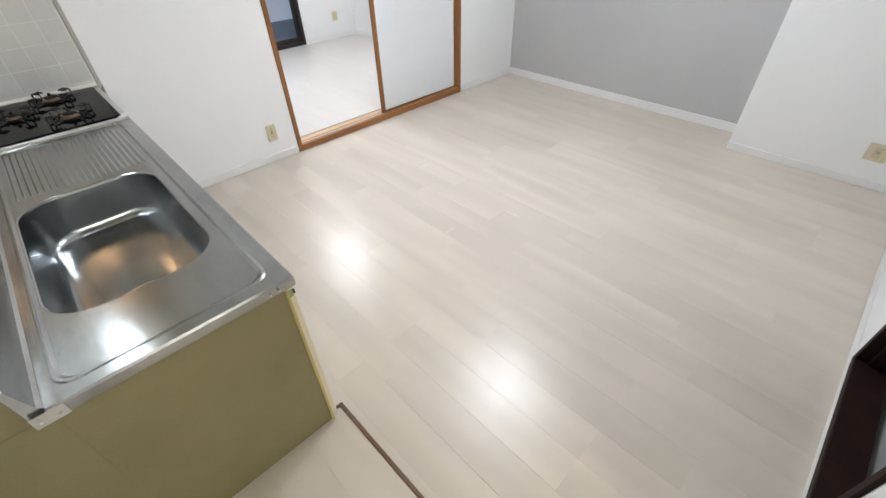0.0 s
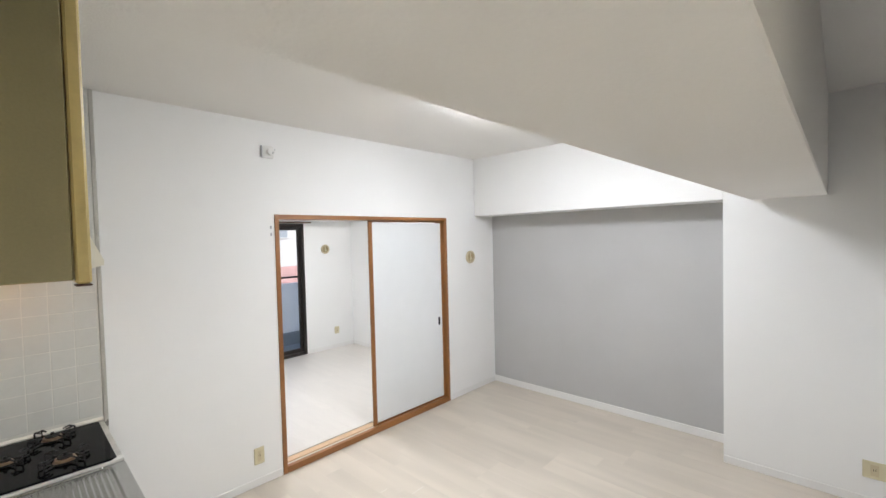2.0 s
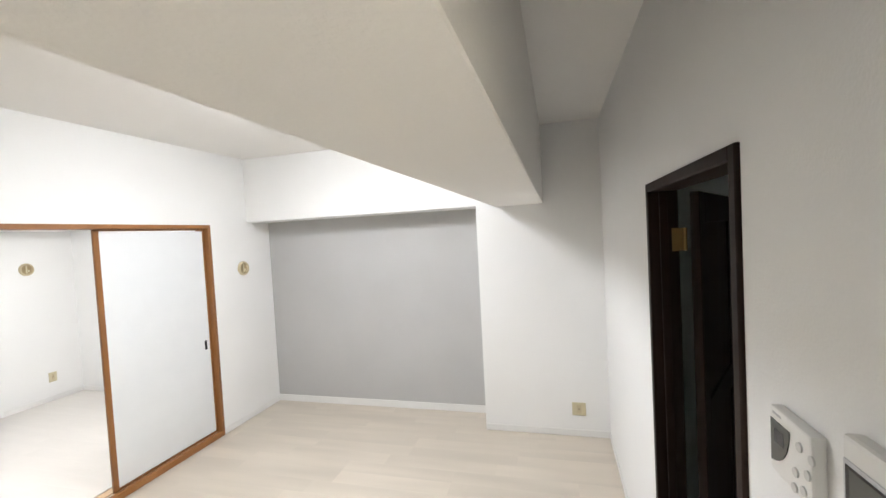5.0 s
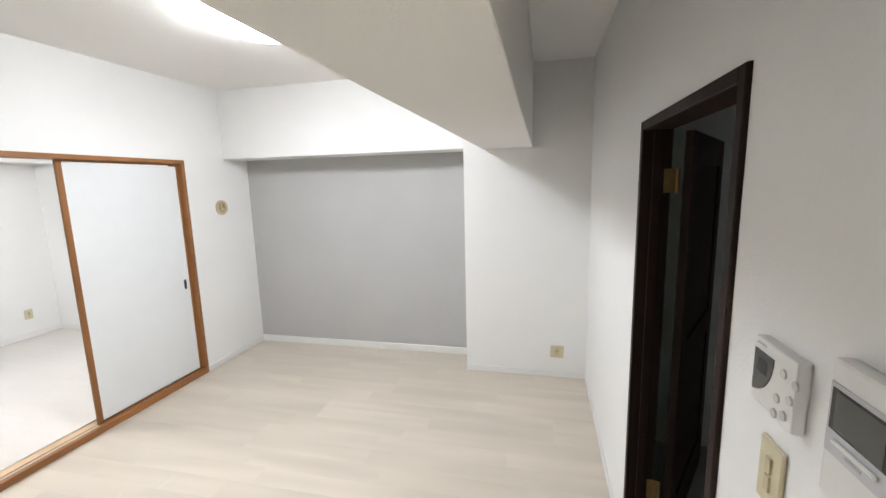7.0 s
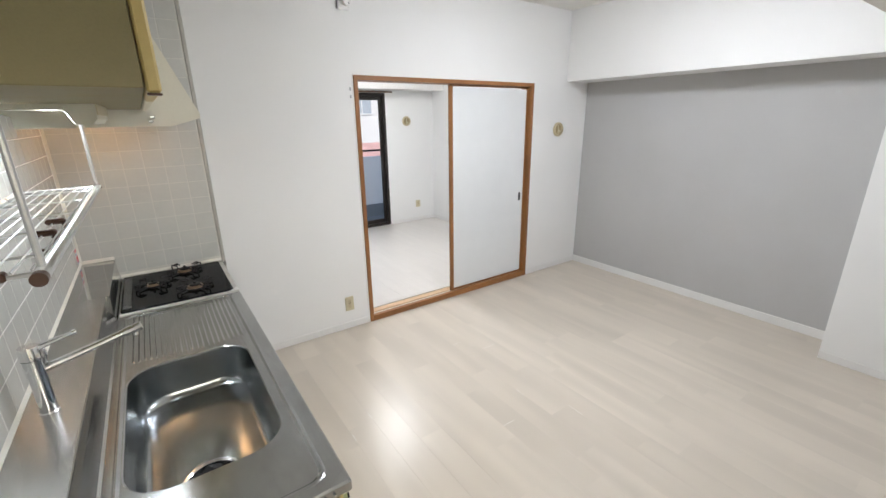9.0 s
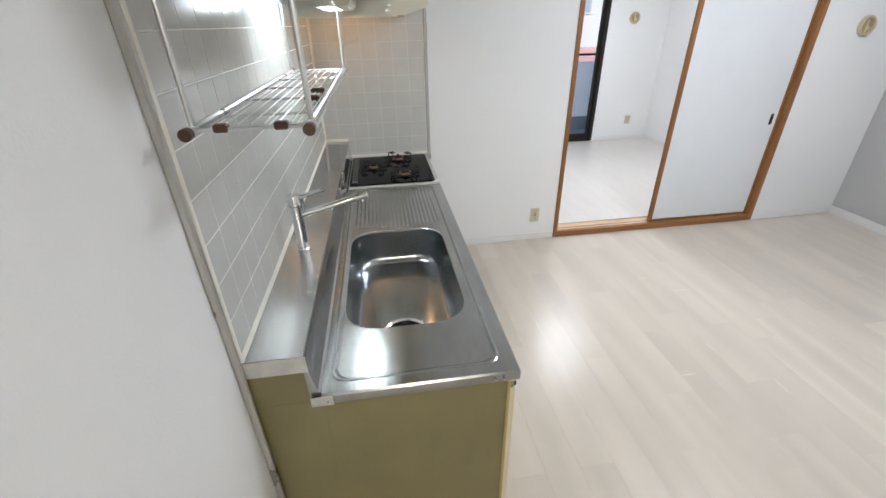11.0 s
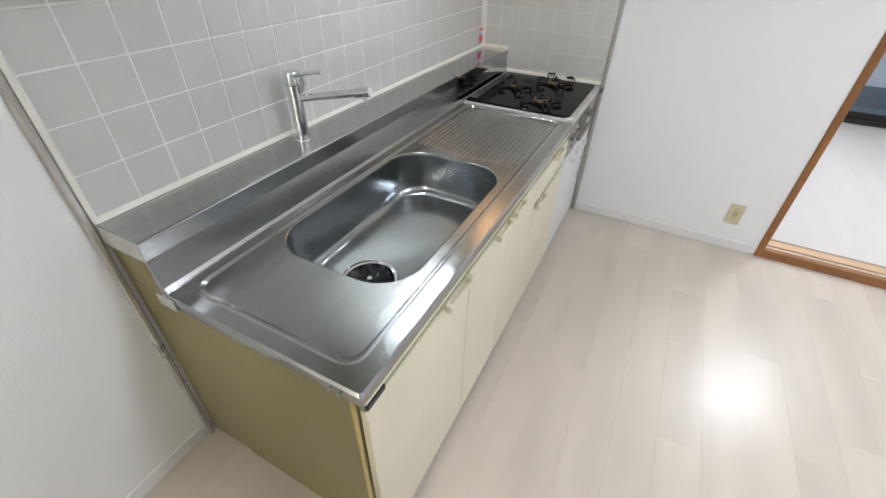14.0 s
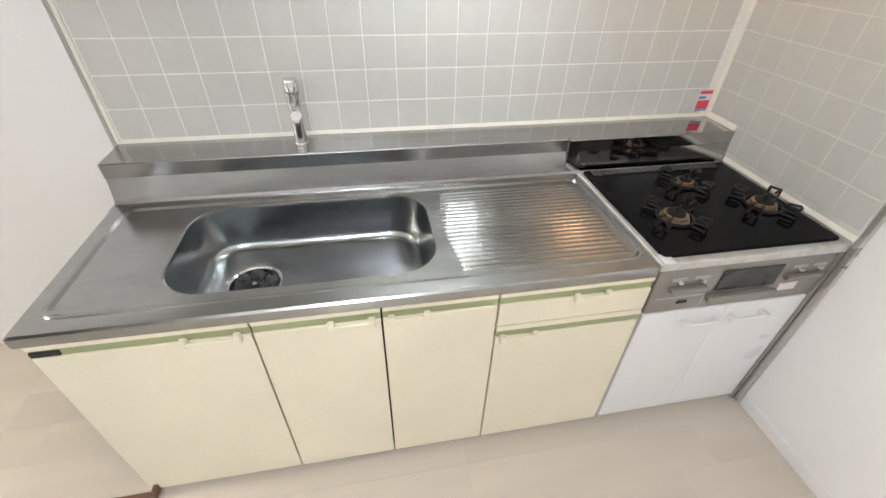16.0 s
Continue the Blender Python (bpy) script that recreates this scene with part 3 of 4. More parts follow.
def far_house(x0, x1, y0, y1, zeave, label, roof=ROOF):
    t = Thing("house", ((x0 + x1) / 2, y0, -7), label, "house", "houses")
    t.add("wall", box((x0, y0, -7), (x1, y1, zeave)), FACADE)
    ym = (y0 + y1) / 2
    t.add("roof", profile([(y0 - 0.5, zeave - 0.05), (ym, zeave + 1.1), (y1 + 0.5, zeave - 0.05), (y1 + 0.5, zeave + 0.12), (ym, zeave + 1.3), (y0 - 0.5, zeave + 0.12)], "x", x0 - 0.5, x1 + 0.5), roof)
    for lev in range(2):
        for k in range(int((x1 - x0) / 2.2)):
            wx, wz = x0 + 0.8 + k * 2.2, zeave - 2.0 - 2.8 * lev
            w = t.add("window", box((wx, y0 - 0.03, wz), (wx + 1.2, y0 + 0.02, wz + 1.1)), PANE_SKY)
            bm = box((wx - 0.06, y0 - 0.05, wz - 0.06), (wx + 1.26, y0 - 0.02, wz), 0)
            box((wx - 0.06, y0 - 0.05, wz + 1.1), (wx + 1.26, y0 - 0.02, wz + 1.16), bm=bm)
            box((wx + 0.57, y0 - 0.05, wz), (wx + 0.63, y0 - 0.02, wz + 1.1), bm=bm)
            f = t.add("frame", bm, WHITEP, parent=w)
            f.matrix_parent_inverse = Matrix.Identity(4)

far_house(1.0, 12.0, 12.0, 18.0, -0.5, "low house with a faded red roof")
far_house(-4.0, 17.0, 23.0, 31.0, 6.8, "pale rendered apartment house", roof=CONCRETE)

# ---- kitchen ----
CT = 0.80                              # worktop height
SPL = (0.0, 0.50, 0.825, 1.146, 1.612)  # joints between the cabinet fronts


def bar_handle(t, parent, y0, y1, z, material):
    """A bar on two feet; its parent is the front it sits on."""
    bm = box((0.024, y0, z - 0.006), (0.032, y1, z + 0.006), 0.002)
    box((0.012, y0 - 0.006, z - 0.012), (0.033, y0 + 0.012, z + 0.014), 0.003, bm=bm)
    box((0.012, y1 - 0.012, z - 0.012), (0.033, y1 + 0.006, z + 0.014), 0.003, bm=bm)
    t.add("handle", bm, material, parent=parent)


def base_cabinet():
    t = Thing("sink_cabinet", (-0.3, 0.8, 0), "cream kitchen base unit with stainless steel sink top", "kitchen unit")
    t.add("end_panel", box((-0.545, 0.006, 0.0), (-0.012, 0.022, 0.768), 0.001), KHAKI, "khaki laminate end panel")
    t.add("rear_end_panel", box((-0.728, 0.010, 0.768), (-0.5785, 0.026, 0.905), 0.001), KHAKI, "khaki laminate filler panel")
    t.add("rear_end_panel", box((-0.728, 0.010, 0.0), (-0.5455, 0.026, 0.7675), 0.001), KHAKI)
    # carcass coloured near black, so gaps between the fronts look shaded
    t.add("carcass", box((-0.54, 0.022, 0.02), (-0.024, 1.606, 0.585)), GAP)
    t.add("plinth", box((-0.54, 0.03, 0), (-0.07, 1.606, 0.02)), KHAKI)
    for i in range(4):
        y0, y1 = SPL[i] + (0.010 if i == 0 else 0.0025), SPL[i + 1] - 0.0025
        tops = [(0.028, 0.764)] if i < 3 else [(0.028, 0.628), (0.634, 0.764)]
        for z0, z1 in tops:
            nm = "drawer_front" if z0 > 0.5 else "cupboard_door"
            d = t.add(nm, box((-0.010, y0, z0), (0.010, y1, z1 - 0.046), 0.002), CREAM)
            t.add("top_rail", box((-0.010, y0, z1 - 0.020), (0.010, y1, z1), 0.002), CREAM, parent=d)
            t.add("green_strip", box((-0.010, y0, z1 - 0.046), (0.004, y1, z1 - 0.020)), GREEN, "sage green finger strip", parent=d)
            hy = {0: (y1 - 0.155, y1 - 0.025), 1: (y1 - 0.13, y1 - 0.02), 2: (y0 + 0.02, y0 + 0.12), 3: (y0 + 0.22, y0 + 0.32) if z0 > 0.5 else (y0 + 0.015, y0 + 0.12)}[i]
            bar_handle(t, d, hy[0], hy[1], z1 - 0.040, CREAM)
    t.add("chipped_corner", box((0.0045, 0.012, 0.722), (0.0108, 0.075, 0.738), 0.001), DARKP, "dark chipped patch")
    # worktop pressed from one sheet
    n = 8
    loops = [rounded(-0.548, 0.014, -0.004, 1.606, 0.004, CT - 0.036, n),
             rounded(-0.548, 0.016, -0.006, 1.606, 0.006, CT - 0.030, n),
             rounded(-0.548, 0.016, -0.006, 1.606, 0.006, CT - 0.006, n),
             rounded(-0.546, 0.011, -0.001, 1.604, 0.008, CT, n),
             rounded(-0.525, -0.030, 0.034, 1.596, 0.045, CT, n),
             rounded(-0.521, -0.034, 0.038, 1.594, 0.044, CT + 0.0025, n),
             rounded(-0.516, -0.039, 0.043, 1.590, 0.043, CT + 0.0025, n),
             rounded(-0.508, -0.047, 0.052, 1.586, 0.042, CT - 0.004, n),
             rounded(-0.506, -0.074, 0.258, 1.004, 0.125, CT - 0.004, n),
             rounded(-0.502, -0.078, 0.262, 1.000, 0.122, CT - 0.007, n),
             rounded(-0.500, -0.080, 0.264, 0.998, 0.120, CT - 0.016, n)]
    t.add("worktop", loft(loops, cap_last=False), STEEL, "brushed stainless steel worktop", smooth=True)
    zb = 0.625
    loops = [rounded(-0.500, -0.080, 0.264, 0.998, 0.120, CT - 0.015, n), rounded(-0.490, -0.092, 0.276, 0.984, 0.112, zb + 0.045, n)]
    for k in range(1, 7):
        a = radians(15 * k)
        s = 0.036 * (1 - math.cos(a))
        loops.append(rounded(-0.490 + s, -0.092 - s, 0.276 + s, 0.984 - s, 0.112 - s * 0.6, zb + 0.045 - 0.040 * math.sin(a), n))
    loops.append(rounded(-0.390, -0.206, 0.340, 0.524, 0.0919, zb, n))
    loops.append(rounded(-0.384, -0.212, 0.346, 0.518, 0.0859, zb - 0.002, n))
    bm = loft([[p + Vector((0, 0, 0)) for p in lp] for lp in loops], cap_last=False)
    t.add("basin", bm, BASIN, "satin steel sink basin", smooth=True)
    cx, cy = -0.298, 0.432
    ring = [[Vector((cx + r * math.cos(k * math.pi / 20), cy + r * math.sin(k * math.pi / 20), zb + z)) for k in range(40)]
            for r, z in ((0.0875, -0.004), (0.0865, 0.001), (0.081, 0.001), (0.076, -0.003), (0.074, -0.03))]
    t.add("drain_ring", loft(ring, cap_last=False), CHROME, smooth=True)
    rng = random.Random(4)
    bm = disc((cx, cy, zb - 0.034), 0.074, "z", 0.006, n=32)
    t.add("drain_bowl", bm, DARKP)
    bm = bmesh.new()
    vs = []
    for r in range(7):
        row = []
        for k in range(26):
            a = k * 2 * math.pi / 26 + rng.uniform(-0.06, 0.06)
            rr = 0.008 + 0.0108 * r
            row.append(bm.verts.new((cx + rr * math.cos(a), cy + rr * math.sin(a), zb - 0.010 + rng.uniform(-0.010, 0.010))))
        vs.append(row)
    for a, b in zip(vs, vs[1:]):
        for k in range(26):
            bm.faces.new((a[k], a[(k + 1) % 26], b[(k + 1) % 26]))
            bm.faces.new((a[k], b[(k + 1) % 26], b[k]))
    bm.faces.new(vs[0])
    t.add("drain_film", bm, mat("black_crumpled_film", (0.05, 0.052, 0.055), 0.10, vary=0.3, bump=0), "dark crumpled glossy film in the drain")
    t.add("drain_knob", disc((cx, cy, zb - 0.014), 0.008, "z", 0.014, n=14), CHROME)
    # draining grooves
    bm = bmesh.new()
    for k in range(21):
        x = -0.480 + k * 0.0205
        yb = 1.045 + 0.012 * math.cos(k * 0.3)
        wave = [(w * 0.00205, 0.0034 * (0.5 + 0.5 * math.cos(w * math.pi / 5)) - 0.0003) for w in range(-5, 6)]
        loft([[Vector((x + w, yy, CT - 0.004 + z * q)) for w, z in wave] for yy, q in ((yb, 0.1), (yb + 0.006, 0.45), (yb + 0.016, 0.9), (yb + 0.026, 1), (1.538, 1), (1.56, 0.1))], bm, True, True)
    r = t.add("drain_ridges", bm, STEEL, smooth=True)
    r["kind"] = "stuff"
    # upstand and ledge in one bent sheet, along sink and hob
    for y0, y1, xt, steel, lab in ((0.002, 1.560, -0.569, UPSTEEL, "brushed steel"), (1.5605, 2.245, -0.559, MIRROR, "polished steel")):
        t.add("upstand", profile([(-0.546, CT - 0.03), (-0.546, CT + 0.004), (-0.553, CT + 0.012), (xt, 0.8872), (xt - 0.010, 0.8872), (-0.576, CT - 0.03)], "y", y0, y1), steel, lab + " upstand")
        xl = xt + 0.001
        t.add("ledge", profile([(xl, 0.8884), (xl, 0.932), (xl - 0.0015, 0.9355), (xl - 0.005, 0.937), (-0.726, 0.940), (-0.726, 0.925), (xl - 0.010, 0.922), (xl - 0.010, 0.8884)], "y", y0, y1), steel, lab + " ledge")
    bm = box((-0.725, -0.001, 0.886), (-0.566, 0.0015, 0.937), 0.0005)
    t.add("ledge_end_cap", bm, WORN, "whitish worn end cap")
    bm = box((-0.575, -0.010, CT - 0.035), (-0.515, -0.0065, CT - 0.002), 0.001)
    t.add("corner_plate", bm, WORN, "whitish worn corner plate")
    for sx in (-0.562, -0.530, -0.06, -0.035):
        t.add("screw", disc((sx, -0.0125, CT - 0.020), 0.0035, "y", 0.006, n=10), CHROME)
    t.add("front_batten", box((-0.020, -0.004, 0.028), (-0.0115, 0.0055, 0.764), 0.002), KHAKIY, "yellowed front edge strip")


base_cabinet()


def tap():
    x, y, z = -0.650, 0.605, 0.9385
    t = Thing("kitchen_tap", (x, y, z), "chrome single-lever kitchen tap with swivel spout", "tap")
    def ring(r, zz, n=24):
        return [Vector((x + r * math.cos(k * 2 * math.pi / n), y + r * math.sin(k * 2 * math.pi / n), z + zz)) for k in range(n)]
    t.add("body", loft([ring(0.0235, 0), ring(0.0235, 0.004), ring(0.0205, 0.008), ring(0.0205, 0.05), ring(0.0210, 0.120), ring(0.0235, 0.160), ring(0.0250, 0.176)], cap_first=True), CHROME, smooth=True)
    d = Vector((0.988, 0.154, 0)).normalized()
    up = Vector((0, 0, 1))
    p0 = Vector((x, y, z + 0.136)) + d * 0.010
    pts = [p0, p0 + d * 0.06 + up * 0.012, p0 + d * 0.14 + up * 0.027, p0 + d * 0.205 + up * 0.040]
    t.add("spout", pipe(pts, 0.0115, n=16), CHROME, smooth=True)
    e = pts[-1]
    t.add("spout_head", rod(e - d * 0.004 - up * 0.001, e + d * 0.042 + up * 0.008, 0.0142, n=20), CHROME)
    t.add("spout_face", rod(e + d * 0.042 + up * 0.008, e + d * 0.0435 + up * 0.0083, 0.0125, n=20), WHITEP, "pale end cap of the spout")
    t.add("nozzle", rod(e + d * 0.022 + up * -0.016, e + d * 0.022 + up * -0.004, 0.009, n=14), CHROME)
    # lever: a cap with a flat bar and a stirrup below it
    t.add("lever_cap", loft([ring(0.0252, 0.178), ring(0.0256, 0.184), ring(0.0252, 0.208), ring(0.0225, 0.214)], cap_first=True), CHROME, smooth=True)
    l0 = Vector((x, y, z + 0.205))
    side = Vector((-d.y, d.x, 0))
    bm = bmesh.new()
    for sgn in (-1, 1):
        pipe([l0 + d * 0.020 + side * 0.016 * sgn, l0 + d * 0.045 + side * 0.012 * sgn + up * 0.006, l0 + d * 0.100 + side * 0.005 * sgn + up * 0.016], 0.0042, bm, n=8)
        pipe([l0 + d * 0.024 + side * 0.014 * sgn, l0 + d * 0.030 + side * 0.012 * sgn - up * 0.022, l0 + d * 0.026 + side * 0.006 * sgn - up * 0.050], 0.0036, bm, n=8)
    rod(l0 + d * 0.096 + up * 0.0155, l0 + d * 0.106 + up * 0.0172, 0.0078, bm, n=12)
    t.add("lever", bm, CHROME, smooth=True)


tap()


def hob():
    y0, y1 = 1.622, 2.225
    t = Thing("gas_hob", (-0.28, (y0 + y1) / 2, 0.6), "black glass built-in gas hob with three burners and grill", "hob")
    t.add("rim", box((-0.545, y0 - 0.014, CT - 0.020), (0.014, y1 + 0.012, CT + 0.008), 0.003), WORN, "whitish metal rim")
    t.add("glass_top", loft([rounded(-0.540, -0.012, y0 + 0.004, y1, 0.012, zz) for zz in (CT + 0.008, CT + 0.015)] + [rounded(-0.538, -0.014, y0 + 0.006, y1 - 0.002, 0.011, CT + 0.017)], cap_first=True), GLASSB, "shiny black glass top")
    t.add("corner_clip", box((-0.028, y0 - 0.006, CT + 0.008), (0.014, y0 + 0.028, CT + 0.013), 0.001), WHITEP)
    t.add("vent_bar", box((-0.530, y0 + 0.03, CT + 0.017), (-0.492, y1 - 0.05, CT + 0.023), 0.002), DARKP, "black slotted vent")
    zt = CT + 0.017
    for bx, by, r in ((-0.390, 1.950, 0.028), (-0.190, 1.778, 0.037), (-0.215, 2.125, 0.037)):
        bm = bmesh.new()
        loft([[Vector((bx + q * r * math.cos(k * math.pi / 14), by + q * r * math.sin(k * math.pi / 14), zt + z)) for k in range(28)]
              for q, z in ((1.25, 0), (1.22, 0.004), (1.1, 0.004), (1.05, 0.016), (0.8, 0.018))], bm)
        t.add("burner", bm, BRASS, "heat-stained burner ring", smooth=False)
        t.add("burner_cap", loft([[Vector((bx + q * r * math.cos(k * math.pi / 14), by + q * r * math.sin(k * math.pi / 14), zt + z)) for k in range(28)] for q, z in ((0.8, 0.018), (0.78, 0.024), (0.5, 0.027), (0.12, 0.027))]), IRON)
        t.add("sensor", rod((bx, by, zt + 0.026), (bx, by, zt + 0.040), 0.007, n=12), IRON)
        R = r + 0.062
        bm = pipe([(bx + r * 1.5 * math.cos(k * math.pi / 12), by + r * 1.5 * math.sin(k * math.pi / 12), zt + 0.006) for k in range(25)], 0.0045, n=6)
        for k in range(4):
            # paired prongs that rise from a foot and turn in over the flame
            for off in (-0.17, 0.17):
                a = k * math.pi / 2 + 0.55 + off
                a2 = k * math.pi / 2 + 0.55 + off * 1.5
                c, s = math.cos(a), math.sin(a)
                pipe([(bx + r * 1.5 * math.cos(a2), by + r * 1.5 * math.sin(a2), zt + 0.006), (bx + R * c, by + R * s, zt + 0.003), (bx + R * 1.02 * c, by + R * 1.02 * s, zt + 0.026), (bx + R * 0.97 * c, by + R * 0.97 * s, zt + 0.034), (bx + R * 0.62 * c, by + R * 0.62 * s, zt + 0.032)], 0.0042, bm, n=6)
            a = k * math.pi / 2 + 0.55
            p, q = [(bx + R * 1.01 * math.cos(a + o), by + R * 1.01 * math.sin(a + o), zt + 0.031) for o in (-0.17, 0.17)]
            rod(p, q, 0.0042, bm, n=6)
        t.add("pan_support", bm, IRON, "black cast pan support")
    # front panel
    t.add("front_panel", box((-0.4, y0, 0.600), (0.006, y1, CT - 0.022), 0.003), SILVERP, "warm silver control panel")
    t.add("grill_window", box((0.006, y0 + 0.215, 0.672), (0.010, y0 + 0.425, 0.752), 0.001), DARKP, "dark grill window")
    t.add("grill_handle", box((0.010, y0 + 0.190, 0.640), (0.034, y0 + 0.430, 0.664), 0.005), SILVERP)
    for yy, zz, w in ((y0 + 0.075, 0.735, 0.05), (y0 + 0.150, 0.735, 0.05), (y0 + 0.49, 0.735, 0.05), (y0 + 0.56, 0.735, 0.05)):
        t.add("control_slot", box((0.006, yy - w / 2, zz - 0.007), (0.008, yy + w / 2, zz + 0.007), 0.001), GREYP)
        t.add("control_knob", box((0.008, yy - 0.006, zz - 0.012), (0.022, yy + 0.006, zz - 0.002), 0.002), WORN)
    t.add("button_row", box((0.006, y0 + 0.05, 0.690), (0.026, y0 + 0.170, 0.708), 0.003), SILVERP)
    t.add("button_row", box((0.006, y0 + 0.45, 0.690), (0.026, y0 + 0.580, 0.708), 0.003), SILVERP)
    t.add("tray_line", box((0.006, y0 + 0.02, 0.660), (0.009, y0 + 0.180, 0.664)), GREYP)
    t.add("tray_line", box((0.006, y0 + 0.183, 0.606), (0.009, y0 + 0.187, 0.664)), GREYP)
    t.add("brand_mark", box((0.006, y0 + 0.10, 0.634), (0.0085, y0 + 0.135, 0.645)), DARKP)
    t.add("label", box((0.006, y0 + 0.455, 0.638), (0.0085, y0 + 0.520, 0.668)), PINKW)


hob()


def hob_cabinet():
    y0, y1 = 1.622, 2.225
    t = Thing("hob_cabinet", (-0.28, (y0 + y1) / 2, 0), "white two-door cupboard under the hob", "cabinet")
    t.add("body", box((-0.53, y0, 0.028), (-0.012, y1, 0.585)), WHITELAM)
    t.add("plinth", box((-0.53, y0, 0), (-0.06, y1, 0.028)), WHITELAM)
    ym = (y0 + y1) / 2
    for a, b, h0, h1 in ((y0 + 0.002, ym - 0.001, ym - 0.14, ym - 0.02), (ym + 0.001, y1 - 0.002, ym + 0.03, ym + 0.15)):
        d = t.add("cupboard_door", box((-0.010, a, 0.030), (0.008, b, 0.596), 0.002), WHITELAM)
        bm = rod((0.030, h0, 0.545), (0.030, h1, 0.545), 0.0060)
        t.add("handle", bm, WHITEP, parent=d)
        for hh in (h0, h1):
            t.add("handle_foot", box((0.006, hh - 0.012, 0.535), (0.036, hh + 0.012, 0.556), 0.004), WHITEP, parent=d)


hob_cabinet()
structure("hob_filler", box((-0.545, 2.228, 0), (0.012, 2.248, CT - 0.021)), EDGE, "grey filler strip beside the hob", "trim")
structure("tile_edge_trim", box((0.014, 2.240, 0.0), (0.036, YN, ZC), 0.003), EDGE, "grey vertical tile edge trim", "trim")
structure("tile_edge_trim", box((XW, -0.020, RZ), (-0.717, -0.003, 2.0), 0.004), EDGE, "grey vertical tile edge trim", "trim")
structure("tile_edge_trim", box((XW, -0.003, 0.945), (-0.715, 0.010, 1.80), 0.002), CAULK, "white sealant line along the tiles", "trim")
structure("sealant", profile([(-0.722, 0.9395), (-0.713, 0.9405), (-0.7215, 0.953)], "y", 0.0, 2.238), CAULK, "white sealant line above the steel ledge", "trim")
structure("sealant", profile([(2.243, 0.820), (2.2435, 0.834), (2.236, 0.8185)], "x", -0.55, 0.012), CAULK, "white sealant line behind the hob", "trim")
structure("sealant", profile([(2.243, 0.932), (2.2435, 0.958), (2.230, 0.940)], "x", -0.722, -0.560), CAULK, "white sealant line at the ledge end", "trim")
structure("sealant", profile([(-0.7225, 2.2430), (-0.7225, 2.232), (-0.711, 2.2430)], "z", 0.95, 2.70), CAULK, "white sealant line in the tiled corner", "trim")

t = Thing("warning_sticker", (-0.721, 2.19, 0.96), "red, blue and white warning sticker on the tiles", "sticker")
t.add("sheet", box((-0.7215, 2.165, 0.962), (-0.7205, 2.225, 1.045)), PINKW)
t.add("red_band", box((-0.7205, 2.168, 0.970), (-0.7200, 2.223, 1.005)), RED)
t.add("red_band", box((-0.7205, 2.168, 1.030), (-0.7200, 2.223, 1.044)), RED)
t.add("blue_band", box((-0.7205, 2.168, 1.010), (-0.7200, 2.200, 1.022)), BLUE)
t.add("blue_band", box((-0.7205, 2.168, 0.962), (-0.7200, 2.223, 0.969)), BLUE)


def wall_cabinet():
    y1 = 1.645
    t = Thing("wall_cabinet", (-0.5, 0.8, 1.79), "khaki wall cupboard with yellow-cream doors", "wall cabinet")
    t.add("body", box((XW + 0.0, 0.0, 1.796), (-0.264, y1, 2.5), 0.002), KHAKI, "khaki laminate body")
    for k in range(4):
        a, b = y1 * k / 4 + 0.002, y1 * (k + 1) / 4 - 0.002
        t.add("door", box((-0.262, a, 1.789), (-0.240, b, 2.49), 0.004), KHAKIY if k == 0 else CREAM, "yellowed cream door")
    t.add("bottom_strip", box((-0.262, 0.002, 1.785), (-0.240, 0.03, 1.7885), 0.001), BROWNP)


wall_cabinet()


def range_hood():
    y0, y1 = 1.655, 2.238
    t = Thing("range_hood", (-0.4, (y0 + y1) / 2, 1.72), "cream-white enamel range hood with sloping front", "range hood")
    pts = [(-0.722, 1.718), (-0.150, 1.718), (-0.022, 1.755), (-0.020, 1.778), (-0.235, 2.30), (-0.722, 2.30)]
    def sheet(a, b):
        return profile(pts, "y", a, b)
    t.add("side", sheet(y0, y0 + 0.012), HOODM)
    t.add("side", sheet(y1 - 0.012, y1), HOODM)
    t.add("front", profile([(-0.022, 1.755), (-0.020, 1.778), (-0.235, 2.30), (-0.245, 2.30), (-0.034, 1.778), (-0.150, 1.730), (-0.150, 1.718)], "y", y0 + 0.012, y1 - 0.012), HOODM)
    t.add("inner_pan", box((-0.722, y0 + 0.012, 1.80), (-0.06, y1 - 0.012, 1.815)), HOODM)
    bm = disc((-0.30, 1.90, 1.785), 0.11, "z", 0.015, n=28)
    t.add("fan_grille", bm, GREYP)
    t.add("lamp_bulb", rod((-0.50, 1.97, 1.755), (-0.44, 1.97, 1.755), 0.026, n=14), L_HOOD, "glowing warm bulb")
    t.add("switch", box((-0.235, y0 - 0.018, 1.757), (-0.215, y0, 1.768), 0.002), CHROME)
    t.add("switch", box((-0.245, y0 - 0.018, 1.737), (-0.225, y0, 1.747), 0.002), CHROME)


range_hood()


